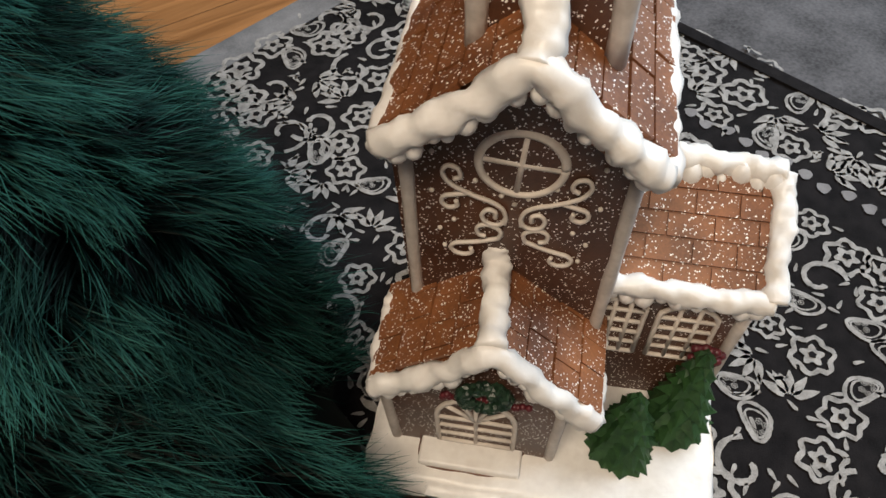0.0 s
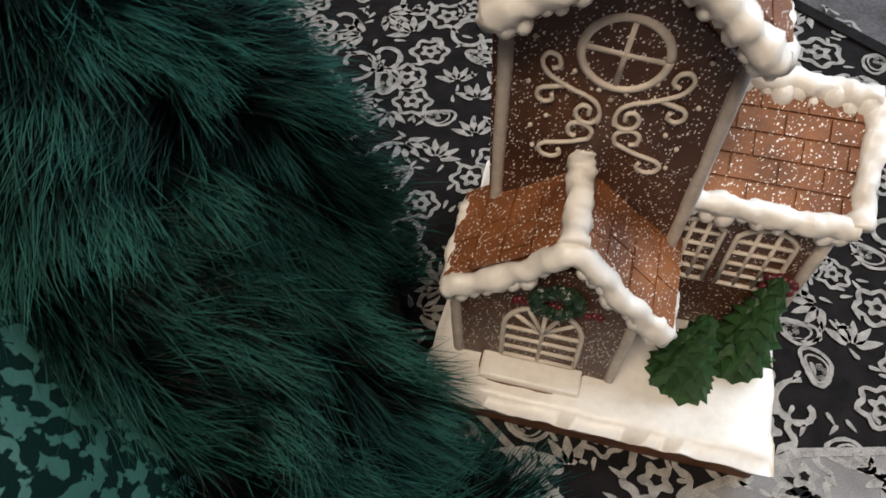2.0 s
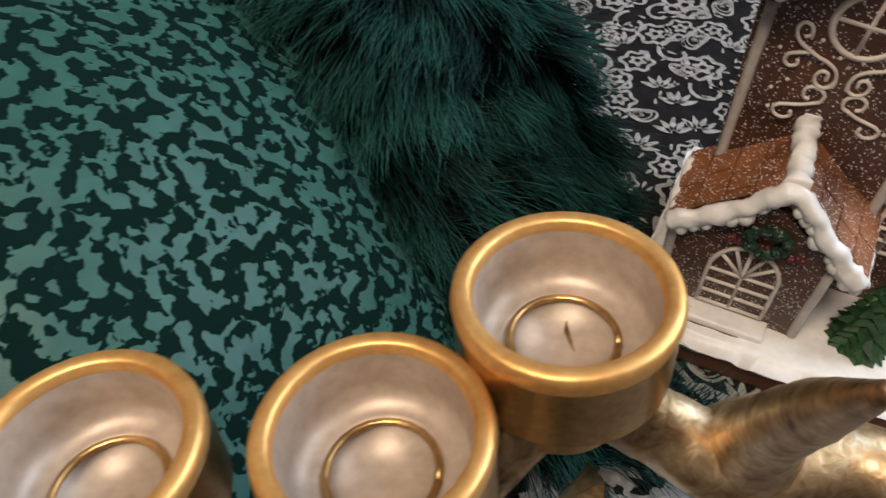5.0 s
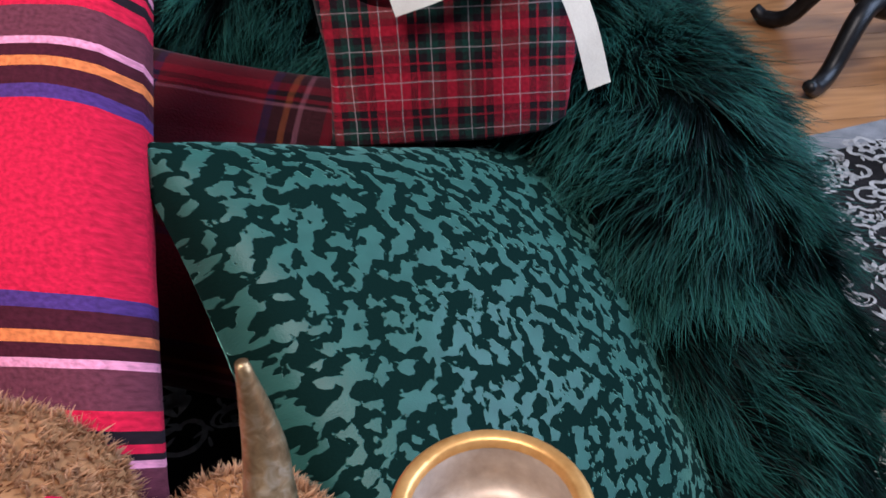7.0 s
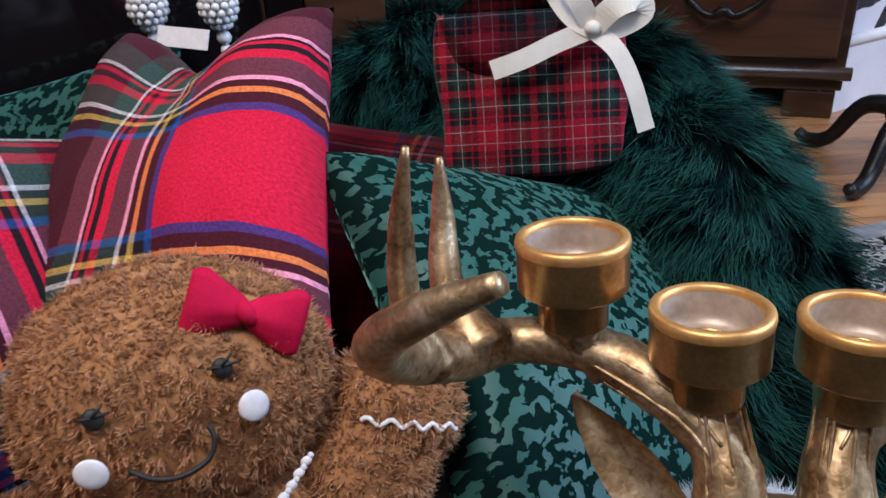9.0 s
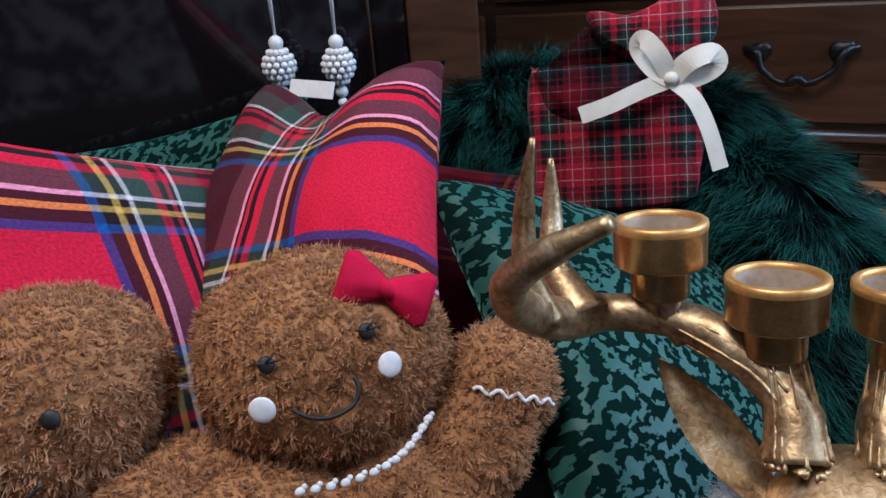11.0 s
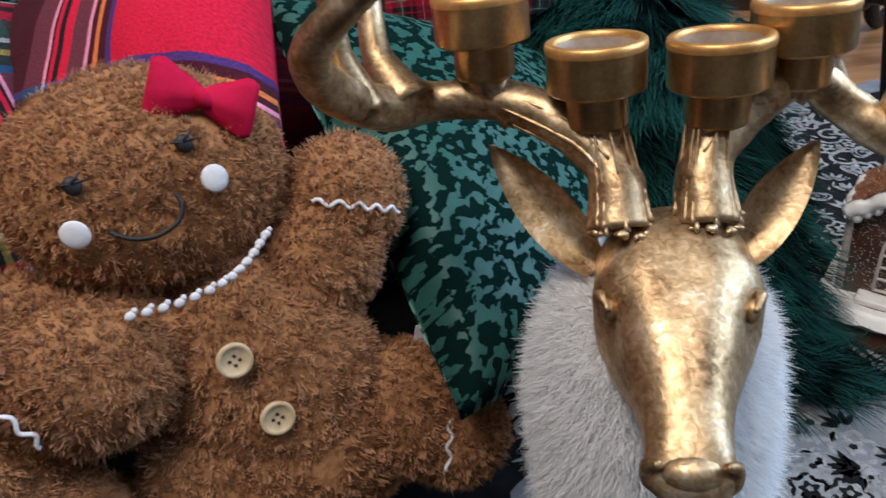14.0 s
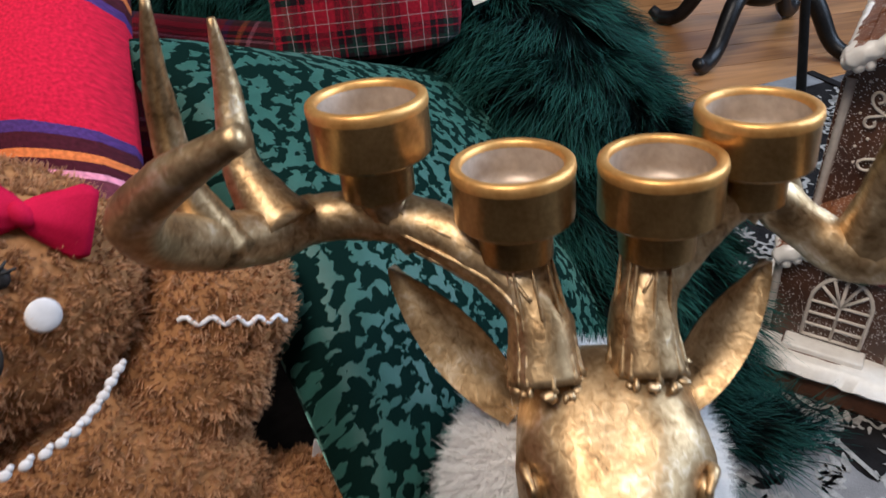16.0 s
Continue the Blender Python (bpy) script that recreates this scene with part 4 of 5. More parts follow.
velvet, cs = cushion("velvet_cushion", [(-0.445, 0.030, 0.385), (-0.300, 0.335, 0.262), (-0.090, 0.140, 0.042), (-0.205, -0.155, 0.160)], 0.074, 0.40, M_VELVET, "green cut-velvet cushion with mottled pattern, leaning on other cushions", seed=4)
velvet2, _c = cushion("velvet_cushion", [(-1.02, -0.02, 0.40), (-0.66, 0.13, 0.46), (-0.62, 0.02, 0.10), (-0.98, -0.14, 0.06)], 0.055, 0.40, M_VELVET, "green cut-velvet cushion standing behind the plaid cushions", seed=9)
plaid, pc = cushion("plaid_cushion", [(-0.690, 0.100, 0.466), (-0.470, 0.120, 0.480), (-0.352, -0.085, 0.262), (-0.640, -0.175, 0.195)], 0.075, 0.36, M_PLAID, "red plaid flannel cushion with orange and pink stripes, dented top", chop=0.13, seed=2)
plaid2, _c = cushion("plaid_cushion", [(-0.610, -0.480, 0.560), (-0.655, 0.000, 0.392), (-0.545, -0.060, 0.080), (-0.520, -0.460, 0.120)], 0.060, 0.42, M_PLAID2, "red plaid flannel cushion with dark crossing stripes behind plush dolls", seed=6)
plaid3, _c = cushion("plaid_cushion", [(-0.620, 0.190, 0.420), (-0.330, 0.250, 0.380), (-0.300, 0.080, 0.180), (-0.590, 0.020, 0.220)], 0.045, 0.34, M_PLAID3, "dark red plaid cushion, shade painted in, squeezed behind the velvet one", seed=8)
velvet.matrix_world = settled(velvet.matrix_world, -0.003, 0.005, -0.001)
velvet2.matrix_world = settled(velvet2.matrix_world, 0, 0.005, 0)
plaid2.matrix_world = settled(plaid2.matrix_world, 0.004, 0.003, 0)
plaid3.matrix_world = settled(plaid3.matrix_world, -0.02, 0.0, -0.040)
# sewn-in labels
for holder, m, w, h in ((plaid, pose(-0.632, 0.102, 0.452, 72, 6, 4), 0.058, 0.018),):
    part("cloth_label", slab([(-w / 2, 0), (w / 2, 0), (w / 2, h), (-w / 2, h)], 0.0012), M_LABEL, holder, "white sewn-in cloth label", smooth=False).matrix_world = m


plaid.matrix_world = settled(plaid.matrix_world, 0.002, 0.0, 0.0)


# ---- green fur throw ----
RIDGE = [(-0.64, 0.40, 0.34, 0.15), (-0.50, 0.455, 0.375, 0.17), (-0.375, 0.475, 0.385, 0.18), (-0.278, 0.445, 0.358, 0.150), (-0.215, 0.380, 0.318, 0.150), (-0.174, 0.326, 0.270, 0.146), (-0.139, 0.278, 0.220, 0.136), (-0.108, 0.236, 0.162, 0.116), (-0.086, 0.192, 0.095, 0.078), (-0.050, 0.152, 0.052, 0.052), (0.010, 0.160, 0.030, 0.042), (0.035, 0.168, 0.022, 0.030)]


def fur_height(x, y):
    best = -0.05
    for (x0, y0, h0, w0), (x1, y1, h1, w1) in zip(RIDGE, RIDGE[1:]):
        dx, dy = x1 - x0, y1 - y0
        t = max(0.0, min(1.0, ((x - x0) * dx + (y - y0) * dy) / (dx * dx + dy * dy)))
        d = math.hypot(x - x0 - t * dx, y - y0 - t * dy) / (w0 + (w1 - w0) * t)
        if d < 1:
            best = max(best, (h0 + (h1 - h0) * t) * (1 - d ** 2.3) ** 0.55)
    return best


def fur_throw():
    holder = thing("fur_throw", "long-haired dark green faux fur throw heaped over cushions and rug", "throw")
    step, x0, y0, nx, ny = 0.012, -0.80, 0.06, 76, 52
    index, verts, faces = {}, [], []
    for j in range(ny):
        for i in range(nx):
            x, y = x0 + i * step, y0 + j * step
            z = fur_height(x, y)
            if z > -0.02:
                z += 0.012 * noise.noise(Vector((x * 9, y * 9, 1)))
                index[i, j] = len(verts)
                verts.append((x, y, max(0.004, z)))
    for (i, j) in list(index):
        q = [(i, j), (i + 1, j), (i + 1, j + 1), (i, j + 1)]
        if all(k in index for k in q):
            faces.append([index[k] for k in q])
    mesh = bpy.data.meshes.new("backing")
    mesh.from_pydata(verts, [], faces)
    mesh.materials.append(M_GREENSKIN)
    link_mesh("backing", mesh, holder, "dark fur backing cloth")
    pts, nor = scatter(mesh, 120000, 5)
    tuft = gather(pts, 0.026, 6)
    rng = np.random.default_rng(3)
    # hair lies down the slope in locks, each lock with its own turn
    flow = np.stack([nor[:, 0], nor[:, 1], nor[:, 2] * 0.0 - 0.3], axis=1)
    flow += np.array([0.25, -0.05, 0.0])
    turn_a = np.array([noise.noise(Vector(p) * 9) + 0.6 * noise.noise(Vector(p) * 31) for p in tuft]) * 2.6
    ca, sa = np.cos(turn_a), np.sin(turn_a)
    flow = np.stack([flow[:, 0] * ca - flow[:, 1] * sa, flow[:, 0] * sa + flow[:, 1] * ca, flow[:, 2]], axis=1)
    lift = np.array([0.6 + 0.75 * noise.noise(Vector(p) * 23 + Vector((3, 1, 7))) for p in tuft])
    ways = nor * lift[:, None] + flow + rng.normal(size=pts.shape) * 0.11
    long = 0.043 * rng.uniform(0.65, 1.2, len(pts)) * (1 + 0.35 * np.array([noise.noise(Vector(p) * 17) for p in tuft]))
    # none lies over the house's base
    tips = pts + ways / np.linalg.norm(ways, axis=1)[:, None] * long[:, None]
    ca, sa = math.cos(radians(19.27)), math.sin(radians(19.27))
    dx, dy = tips[:, 0] - 0.002, tips[:, 1] - 0.228
    la, lb = dx * ca - dy * sa, dx * sa + dy * ca
    keep = ~((la > -0.010) & (la < 0.23) & (lb > -0.012) & (lb < 0.22))
    pts, ways, long, nor, tuft = pts[keep], ways[keep], long[keep], nor[keep], tuft[keep]
    strands("fur", pts, ways, long, 0.00042, M_GREENFUR, holder, "long green fur, paler tips, lit and shaded tufts painted in", normals=nor, droop=0.35, curl=0.16, pull=0.68, clump=tuft, sections=4, seed=4, kind="stuff")
    return holder


fur_throw()

# ---- tartan dog ornament ----
def dog_shape():
    out = [(-0.088, 0.0), (-0.084, 0.055), (-0.090, 0.10), (-0.088, 0.142), (-0.080, 0.152), (-0.074, 0.140), (-0.064, 0.112), (-0.040, 0.100), (-0.005, 0.104), (0.018, 0.120), (0.026, 0.140),
           (0.012, 0.158), (-0.010, 0.172), (-0.022, 0.190), (-0.026, 0.205), (-0.010, 0.206), (0.014, 0.200), (0.040, 0.208), (0.070, 0.224), (0.092, 0.222), (0.102, 0.200), (0.102, 0.176), (0.090, 0.158), (0.084, 0.140),
           (0.086, 0.112), (0.088, 0.078), (0.083, 0.042), (0.062, 0.004)]
    return [Vector((x, y, 0)) for x, y in out]


def dog_ornament(m):
    holder = thing("fabric_dog", "red tartan fabric dog with cream ribbon bow, resting on fur", "ornament", m=m)
    line = [Vector(p) for p in smooth_path([*dog_shape(), dog_shape()[0]], 3)][:-1]
    bm = bmesh.new()
    edge = [bm.verts.new(p) for p in line]
    for turn_over in (False, True):
        face = bm.faces.new(edge[::-1] if turn_over else edge)
        face.normal_update()
        for thick, depth in ((0.0008, 0.006), (0.0014, 0.006), (0.0016, 0.004), (0.0018, 0.002)):
            bmesh.ops.inset_region(bm, faces=[face], thickness=thick, depth=depth, use_even_offset=True, use_boundary=True)
        bmesh.ops.triangulate(bm, faces=[face])
    uv = bm.loops.layers.uv.new("UVMap")
    for f in bm.faces:
        for loop in f.loops:
            loop[uv].uv = (loop.vert.co.x + 0.2, loop.vert.co.y + 0.2)
    part("padded_body", bm, M_TARTAN, holder)
    # ribbon: two loops, two tails, a knot
    knot = Vector((0.052, 0.128, 0.034))

    def band(points, w, name):
        path = smooth_path(points, 6)
        b2 = bmesh.new()
        rows = []
        for k, q in enumerate(path):
            ahead = (path[min(k + 1, len(path) - 1)] - path[max(k - 1, 0)]).normalized()
            s = ahead.cross(Vector((0, 0, 1))).normalized() if abs(ahead.z) < 0.95 else Vector((0, 1, 0))
            s = (s + Vector((0, 0, 0.12))).normalized()
            rows.append((b2.verts.new(q - s * w), b2.verts.new(q + s * w), b2.verts.new(q + s * w - Vector((0, 0, 0.0008))), b2.verts.new(q - s * w - Vector((0, 0, 0.0008)))))
        for a, c in zip(rows, rows[1:]):
            for k in range(4):
                b2.faces.new((a[k], a[(k + 1) % 4], c[(k + 1) % 4], c[k]))
        part(name, b2, M_RIBBON, holder, "cream satin ribbon", smooth=False)

    V = Vector
    band([knot, knot + V((-0.012, 0.022, 0.012)), knot + V((-0.026, 0.038, 0.012)), knot + V((-0.030, 0.030, 0.004)), knot + V((-0.016, 0.010, 0.002)), knot], 0.0090, "ribbon_loop")
    band([knot, knot + V((0.016, 0.014, 0.012)), knot + V((0.036, 0.020, 0.012)), knot + V((0.042, 0.010, 0.005)), knot + V((0.022, 0.000, 0.002)), knot], 0.0100, "ribbon_loop")
    band([knot, knot + V((-0.030, -0.010, 0.003)), knot + V((-0.060, -0.022, 0.004)), knot + V((-0.088, -0.030, 0.002))], 0.0085, "ribbon_tail")
    band([knot, knot + V((0.020, -0.020, 0.003)), knot + V((0.034, -0.050, 0.000)), knot + V((0.046, -0.090, -0.008))], 0.0080, "ribbon_tail")
    part("ribbon_knot", ball(knot + V((0, 0, 0.004)), (0.0075, 0.0065, 0.005), seg=10, rings=7), M_RIBBON, holder)
    return holder


dog_ornament(settled(pose(-0.326, 0.190, 0.322, 78, 0, 24), -0.005, 0.015, -0.003) @ Matrix.Scale(0.95, 4))


# ---- plush gingerbread dolls ----
def frame_matrix(origin, right, up):
    up = Vector(up).normalized()
    right = Vector(right)
    right = (right - up * right.dot(up)).normalized()
    out = right.cross(up)
    m = Matrix((right, up, out)).transposed().to_4x4()
    m.translation = origin
    return m


def doll(name, m, label, blobs, trims, hairs, seed):
    """One mesh: stuffed body, sewn trims and the curly pile. Local axes: x right, y up, z out of the chest."""
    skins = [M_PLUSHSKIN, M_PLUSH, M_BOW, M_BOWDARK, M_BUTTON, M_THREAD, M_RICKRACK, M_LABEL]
    bm = bmesh.new()
    for centre, size, turn in blobs:
        ball(centre, size, bm, 56, 36, pose(0, 0, 0, 0, 0, turn), 0.05, 25)
    for v in bm.verts:
        v.co += v.normal * (0.0016 * noise.noise(v.co * 70) + 0.0014 * noise.noise(v.co * 130))
    body = bpy.data.meshes.new(name + "_body")
    bm.to_mesh(body)
    pts, nor = scatter(body, hairs, seed)
    keep = np.ones(len(pts), bool)
    for k, (centre, size, turn) in enumerate(blobs):
        a = -radians(turn)
        d = pts - np.array(centre)
        x = d[:, 0] * math.cos(a) - d[:, 1] * math.sin(a)
        y = d[:, 0] * math.sin(a) + d[:, 1] * math.cos(a)
        inside = (x / size[0]) ** 2 + (y / size[1]) ** 2 + (d[:, 2] / size[2]) ** 2
        keep &= inside > 0.86
    for centre, r in trims["bald"]:
        d = pts - np.array(centre)
        keep &= ~(((d[:, :2] ** 2).sum(axis=1) < r * r) & (d[:, 2] > -0.03))
    pts, nor = pts[keep], nor[keep]
    trims["make"](bm)
    mesh = bpy.data.meshes.new(name)
    bmesh.ops.recalc_face_normals(bm, faces=bm.faces)
    bm.to_mesh(mesh)
    bm.free()
    for mm in skins:
        mesh.materials.append(mm)
    ob = link_mesh(name, mesh)
    rng = np.random.default_rng(seed)
    tuft = gather(pts, 0.0066, seed + 1)
    lean = np.array([noise.noise(Vector(p) * 60) for p in tuft])
    ways = nor * 0.85 + rng.normal(size=pts.shape) * 0.25 + np.stack([np.sin(lean * 9), np.cos(lean * 9), lean * 0], axis=1) * 0.30
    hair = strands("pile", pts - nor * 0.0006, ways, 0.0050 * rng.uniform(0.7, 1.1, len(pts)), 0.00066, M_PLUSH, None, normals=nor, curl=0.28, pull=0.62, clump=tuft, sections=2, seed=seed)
    # join the pile into the doll's one mesh
    joined = bmesh.new()
    joined.from_mesh(mesh)
    n_faces = len(joined.faces)
    joined.from_mesh(hair.data)
    joined.faces.ensure_lookup_table()
    for f in joined.faces[n_faces:]:
        f.material_index = 1
    joined.to_mesh(mesh)
    joined.free()
    old = hair.data
    bpy.data.objects.remove(hair)
    bpy.data.meshes.remove(old)
    ob.matrix_world = m
    return tagged(ob, label, "plush doll", "plush dolls")


def button(bm, x, y, z, r=0.0122, tilt=(0, 0)):
    m = Matrix.Translation((x, y, z)) @ pose(0, 0, 0, tilt[0], tilt[1], 20)
    start = len(bm.faces)
    b2 = lathe([(r * 0.92, 0), (r, 0.001), (r, 0.0026), (r * 0.9, 0.0036), (r * 0.74, 0.0028), (r * 0.68, 0.0022), (0.0005, 0.0022)], 26, bm, m)
    bm.faces.ensure_lookup_table()
    for f in bm.faces[start:]:
        f.material_index = 4
    for dx, dy in ((1, 1), (1, -1), (-1, 1), (-1, -1)):
        ball(m @ Vector((dx * r * 0.19, dy * r * 0.19, 0.0024)), (r * 0.105, r * 0.105, 0.0006), bm, 8, 5, mat_index=5)


def zigzag(bm, points, amp=0.0022, r=0.0013, waves=None):
    path = smooth_path(points, 10)
    pts = []
    n = len(path)
    waves = waves or n // 5
    for k, q in enumerate(path):
        a = (path[min(k + 1, n - 1)] - path[max(k - 1, 0)]).normalized()
        s = Vector((-a.y, a.x, 0))
        pts.append(q + s * amp * math.sin(2 * math.pi * waves * k / n))
    tube(pts, [r], 6, bm=bm, straight=True, mat_index=6)


def bow_knot(bm, x, y, z, turn, size, index):
    m = Matrix.Translation((x, y, z)) @ pose(0, 0, 0, 0, 0, turn)
    for s in (-1, 1):
        rows = []
        for k in range(9):
            t = k / 8
            w = size * (0.09 + 0.25 * t ** 0.9) * (1 - 0.25 * max(0, t - 0.8) / 0.2)
            ring = []
            for i in range(14):
                a = 2 * math.pi * i / 14
                wrinkle = 1 + 0.20 * math.sin(4 * a + k * 0.4) * (1 - 0.6 * t)
                ring.append(bm.verts.new(m @ Vector((s * size * 0.52 * t, math.sin(a) * w * wrinkle, math.cos(a) * size * (0.035 + 0.035 * math.sin(math.pi * t)) * (1 + 0.35 * math.sin(5 * math.sin(a) * 2.2 + 1)) + size * 0.04))))
            rows.append(ring)
        for a, b in zip(rows, rows[1:]):
            for i in range(14):
                f = bm.faces.new((a[i], a[(i + 1) % 14], b[(i + 1) % 14], b[i]))
                f.material_index = index
        f = bm.faces.new(rows[-1])
        f.material_index = index
    ball(m @ Vector((0, 0, size * 0.06)), (size * 0.085, size * 0.12, size * 0.09), bm, 12, 8, mat_index=index)


def girl_trims(bm):
    for x, y, z in ((-0.0164, 0.002, -0.0015), (-0.0175, -0.042, -0.0035), (-0.014, -0.090, -0.0125)):
        button(bm, x, y, z, 0.0105, (6, 0))
    # smile, winking eyes with lashes
    tube([(-0.026, 0.098, 0.0), (-0.019, 0.089, 0.003), (-0.008, 0.083, 0.004), (0.005, 0.083, 0.004), (0.012, 0.089, 0.003), (0.013, 0.096, 0.001)], [0.0014], 6, 5, bm, mat_index=5)
    for x, y, s in ((-0.026, 0.127, 1), (0.032, 0.115, 1)):
        ball((x, y, 0.0 - 0.3 * abs(x - 0.004) * abs(x - 0.004)), (0.0050, 0.0055, 0.0022), bm, 10, 7, mat_index=5)
        for dx, dy in ((0.007, 0.004), (0.008, -0.001), (-0.006, 0.004)):
            tube([(x, y + 0.001, 0.001), (x + dx, y + dy, 0.001)], [0.0012, 0.0006], 5, bm=bm, straight=True, mat_index=5)
    for x, y in ((-0.040, 0.106), (0.0345, 0.091)):
        ball((x, y, -0.0012), (0.0077, 0.0080, 0.0014), bm, 18, 6, pose(0, 0, 0, 8, 12 if x > 0 else -14, 0), mat_index=7)
    bow_knot(bm, 0.055, 0.130, -0.012, -46, 0.056, 2)
    # braid along the neck, the raised hand and the foot
    for q in smooth_path([(-0.044, 0.056, 0.002), (-0.020, 0.047, 0.004), (0.004, 0.042, 0.002), (0.022, 0.043, -0.004), (0.040, 0.048, -0.014)], 3):
        ball(q, (0.0032, 0.0026, 0.0016), bm, 10, 6, mat_index=6)
        ball(q + Vector((0.0034, 0.0012, 0)), (0.0018, 0.0018, 0.0012), bm, 8, 5, mat_index=6)
    zigzag(bm, [(0.074, 0.047, -0.020), (0.090, 0.034, -0.016), (0.104, 0.022, -0.016), (0.117, 0.011, -0.022)], 0.0020, 0.0014, 5)
    zigzag(bm, [(-0.100, 0.085, -0.012), (-0.096, 0.078, -0.008), (-0.090, 0.066, -0.010)], 0.002, 0.0013, 2)
    zigzag(bm, [(0.070, -0.118, -0.016), (0.058, -0.132, -0.012), (0.046, -0.150, -0.014)], 0.002, 0.0013, 3)


GIRL = [((0.004, 0.106, -0.042), (0.079, 0.062, 0.042), -24), ((-0.004, -0.030, -0.046), (0.068, 0.088, 0.042), 0), ((-0.012, -0.085, -0.050), (0.074, 0.066, 0.042), 0), ((-0.058, -0.070, -0.055), (0.060, 0.060, 0.038), 0),
        ((0.060, 0.012, -0.044), (0.060, 0.040, 0.030), 35), ((0.096, 0.034, -0.046), (0.040, 0.040, 0.030), 30),
        ((-0.062, 0.040, -0.044), (0.062, 0.036, 0.032), -38), ((-0.102, 0.078, -0.044), (0.042, 0.034, 0.030), -30),
        ((0.050, -0.110, -0.045), (0.046, 0.062, 0.034), 30), ((0.068, -0.145, -0.045), (0.038, 0.042, 0.034), 20),
        ((-0.050, -0.105, -0.045), (0.046, 0.062, 0.034), -28), ((-0.066, -0.145, -0.045), (0.038, 0.042, 0.034), -20),
        ((0.008, 0.113, -0.064), (0.081, 0.064, 0.036), -24)]
BALD = [((-0.0164, 0.002, 0), 0.0095), ((-0.0175, -0.042, 0), 0.0095), ((-0.014, -0.090, 0), 0.0095), ((-0.022, 0.092, 0), 0.0035), ((-0.014, 0.086, 0), 0.0035), ((-0.006, 0.083, 0), 0.0035), ((0.003, 0.083, 0), 0.0035), ((0.010, 0.088, 0), 0.0035), ((-0.040, 0.106, 0), 0.008), ((0.0345, 0.091, 0), 0.008), ((-0.026, 0.127, 0), 0.005), ((0.032, 0.115, 0), 0.005), ((0.056, 0.127, 0), 0.014)]
girl_m = settled(frame_matrix((-0.312, -0.194, 0.222), (0.537, 0.777, 0.328), (-0.421, -0.090, 0.902)), 0.004, -0.001, 0.004)
doll("gingerbread_doll", girl_m, "brown plush gingerbread doll with red bow, white cheeks, wooden buttons", GIRL, {"bald": BALD, "make": girl_trims}, 150000, 21)


def boy_trims(bm):
    ball((0.0, 0.0, 0.001), (0.0052, 0.0058, 0.0024), bm, 10, 7, mat_index=5)
    ball((-0.058, 0.012, -0.004), (0.0052, 0.0058, 0.0024), bm, 10, 7, mat_index=5)
    tube([(-0.045, -0.026, 0.0), (-0.030, -0.036, 0.002), (-0.014, -0.030, 0.002)], [0.0011], 6, 5, bm, mat_index=5)
    bow_knot(bm, -0.052, -0.076, 0.004, 8, 0.060, 3)
    zigzag(bm, [(0.022, -0.075, 0.004), (0.026, -0.092, 0.006), (0.034, -0.112, 0.006), (0.038, -0.128, 0.002)], 0.0022, 0.0014, 4)
    button(bm, -0.030, -0.120, 0.004, 0.0105)


BOY = [((-0.028, 0.004, -0.044), (0.078, 0.062, 0.042), 10), ((-0.022, 0.006, -0.062), (0.080, 0.064, 0.036), 10), ((-0.030, -0.130, -0.044), (0.066, 0.086, 0.042), 0),
       ((0.030, -0.085, -0.034), (0.052, 0.036, 0.032), -30), ((0.068, -0.110, -0.026), (0.050, 0.045, 0.036), -30), ((-0.095, -0.085, -0.040), (0.050, 0.036, 0.032), 30),
       ((0.012, -0.205, -0.044), (0.042, 0.058, 0.034), 25), ((-0.078, -0.205, -0.044), (0.042, 0.058, 0.034), -25)]
BALD2 = [((0.0, 0.0, 0), 0.005), ((-0.040, -0.076, 0), 0.02)]
boy_m = settled(frame_matrix((-0.459, -0.313, 0.322), (0.62, 0.72, 0.18), (-0.30, 0.02, 0.95)), 0.013, -0.001, 0.004)
doll("gingerbread_doll", boy_m, "brown plush gingerbread doll with a dark red bow tie", BOY, {"bald": BALD2, "make": boy_trims}, 110000, 33)
# a white sewn-in tag sticks out under the girl's arm
tag_ob = part("cloth_tag", slab([(-0.014, -0.008), (0.014, -0.008), (0.014, 0.008), (-0.014, 0.008)], 0.0008), M_LABEL, None, smooth=False)
tag_ob.matrix_world = girl_m @ pose(0.094, -0.078, -0.040, 20, 0, -35)
tagged(tag_ob, "small white cloth tag sewn to the plush doll", "tag")


# ---- gold deer candle holder ----
deer = thing("deer_candle_holder", "antique gold deer head candle holder with white fur collar", "candle holder")
R = Vector((0.94, 0.34, 0)).normalized()
MID = Vector((-0.099, -0.118, 0))


def mirrored(p):
    p = Vector(p)
    d = (p - MID).dot(R)
    return p - R * 2 * d


LEANING = settled(Matrix.Identity(4), -0.001, -0.005, -0.001)
UPRIGHT = LEANING.inverted()


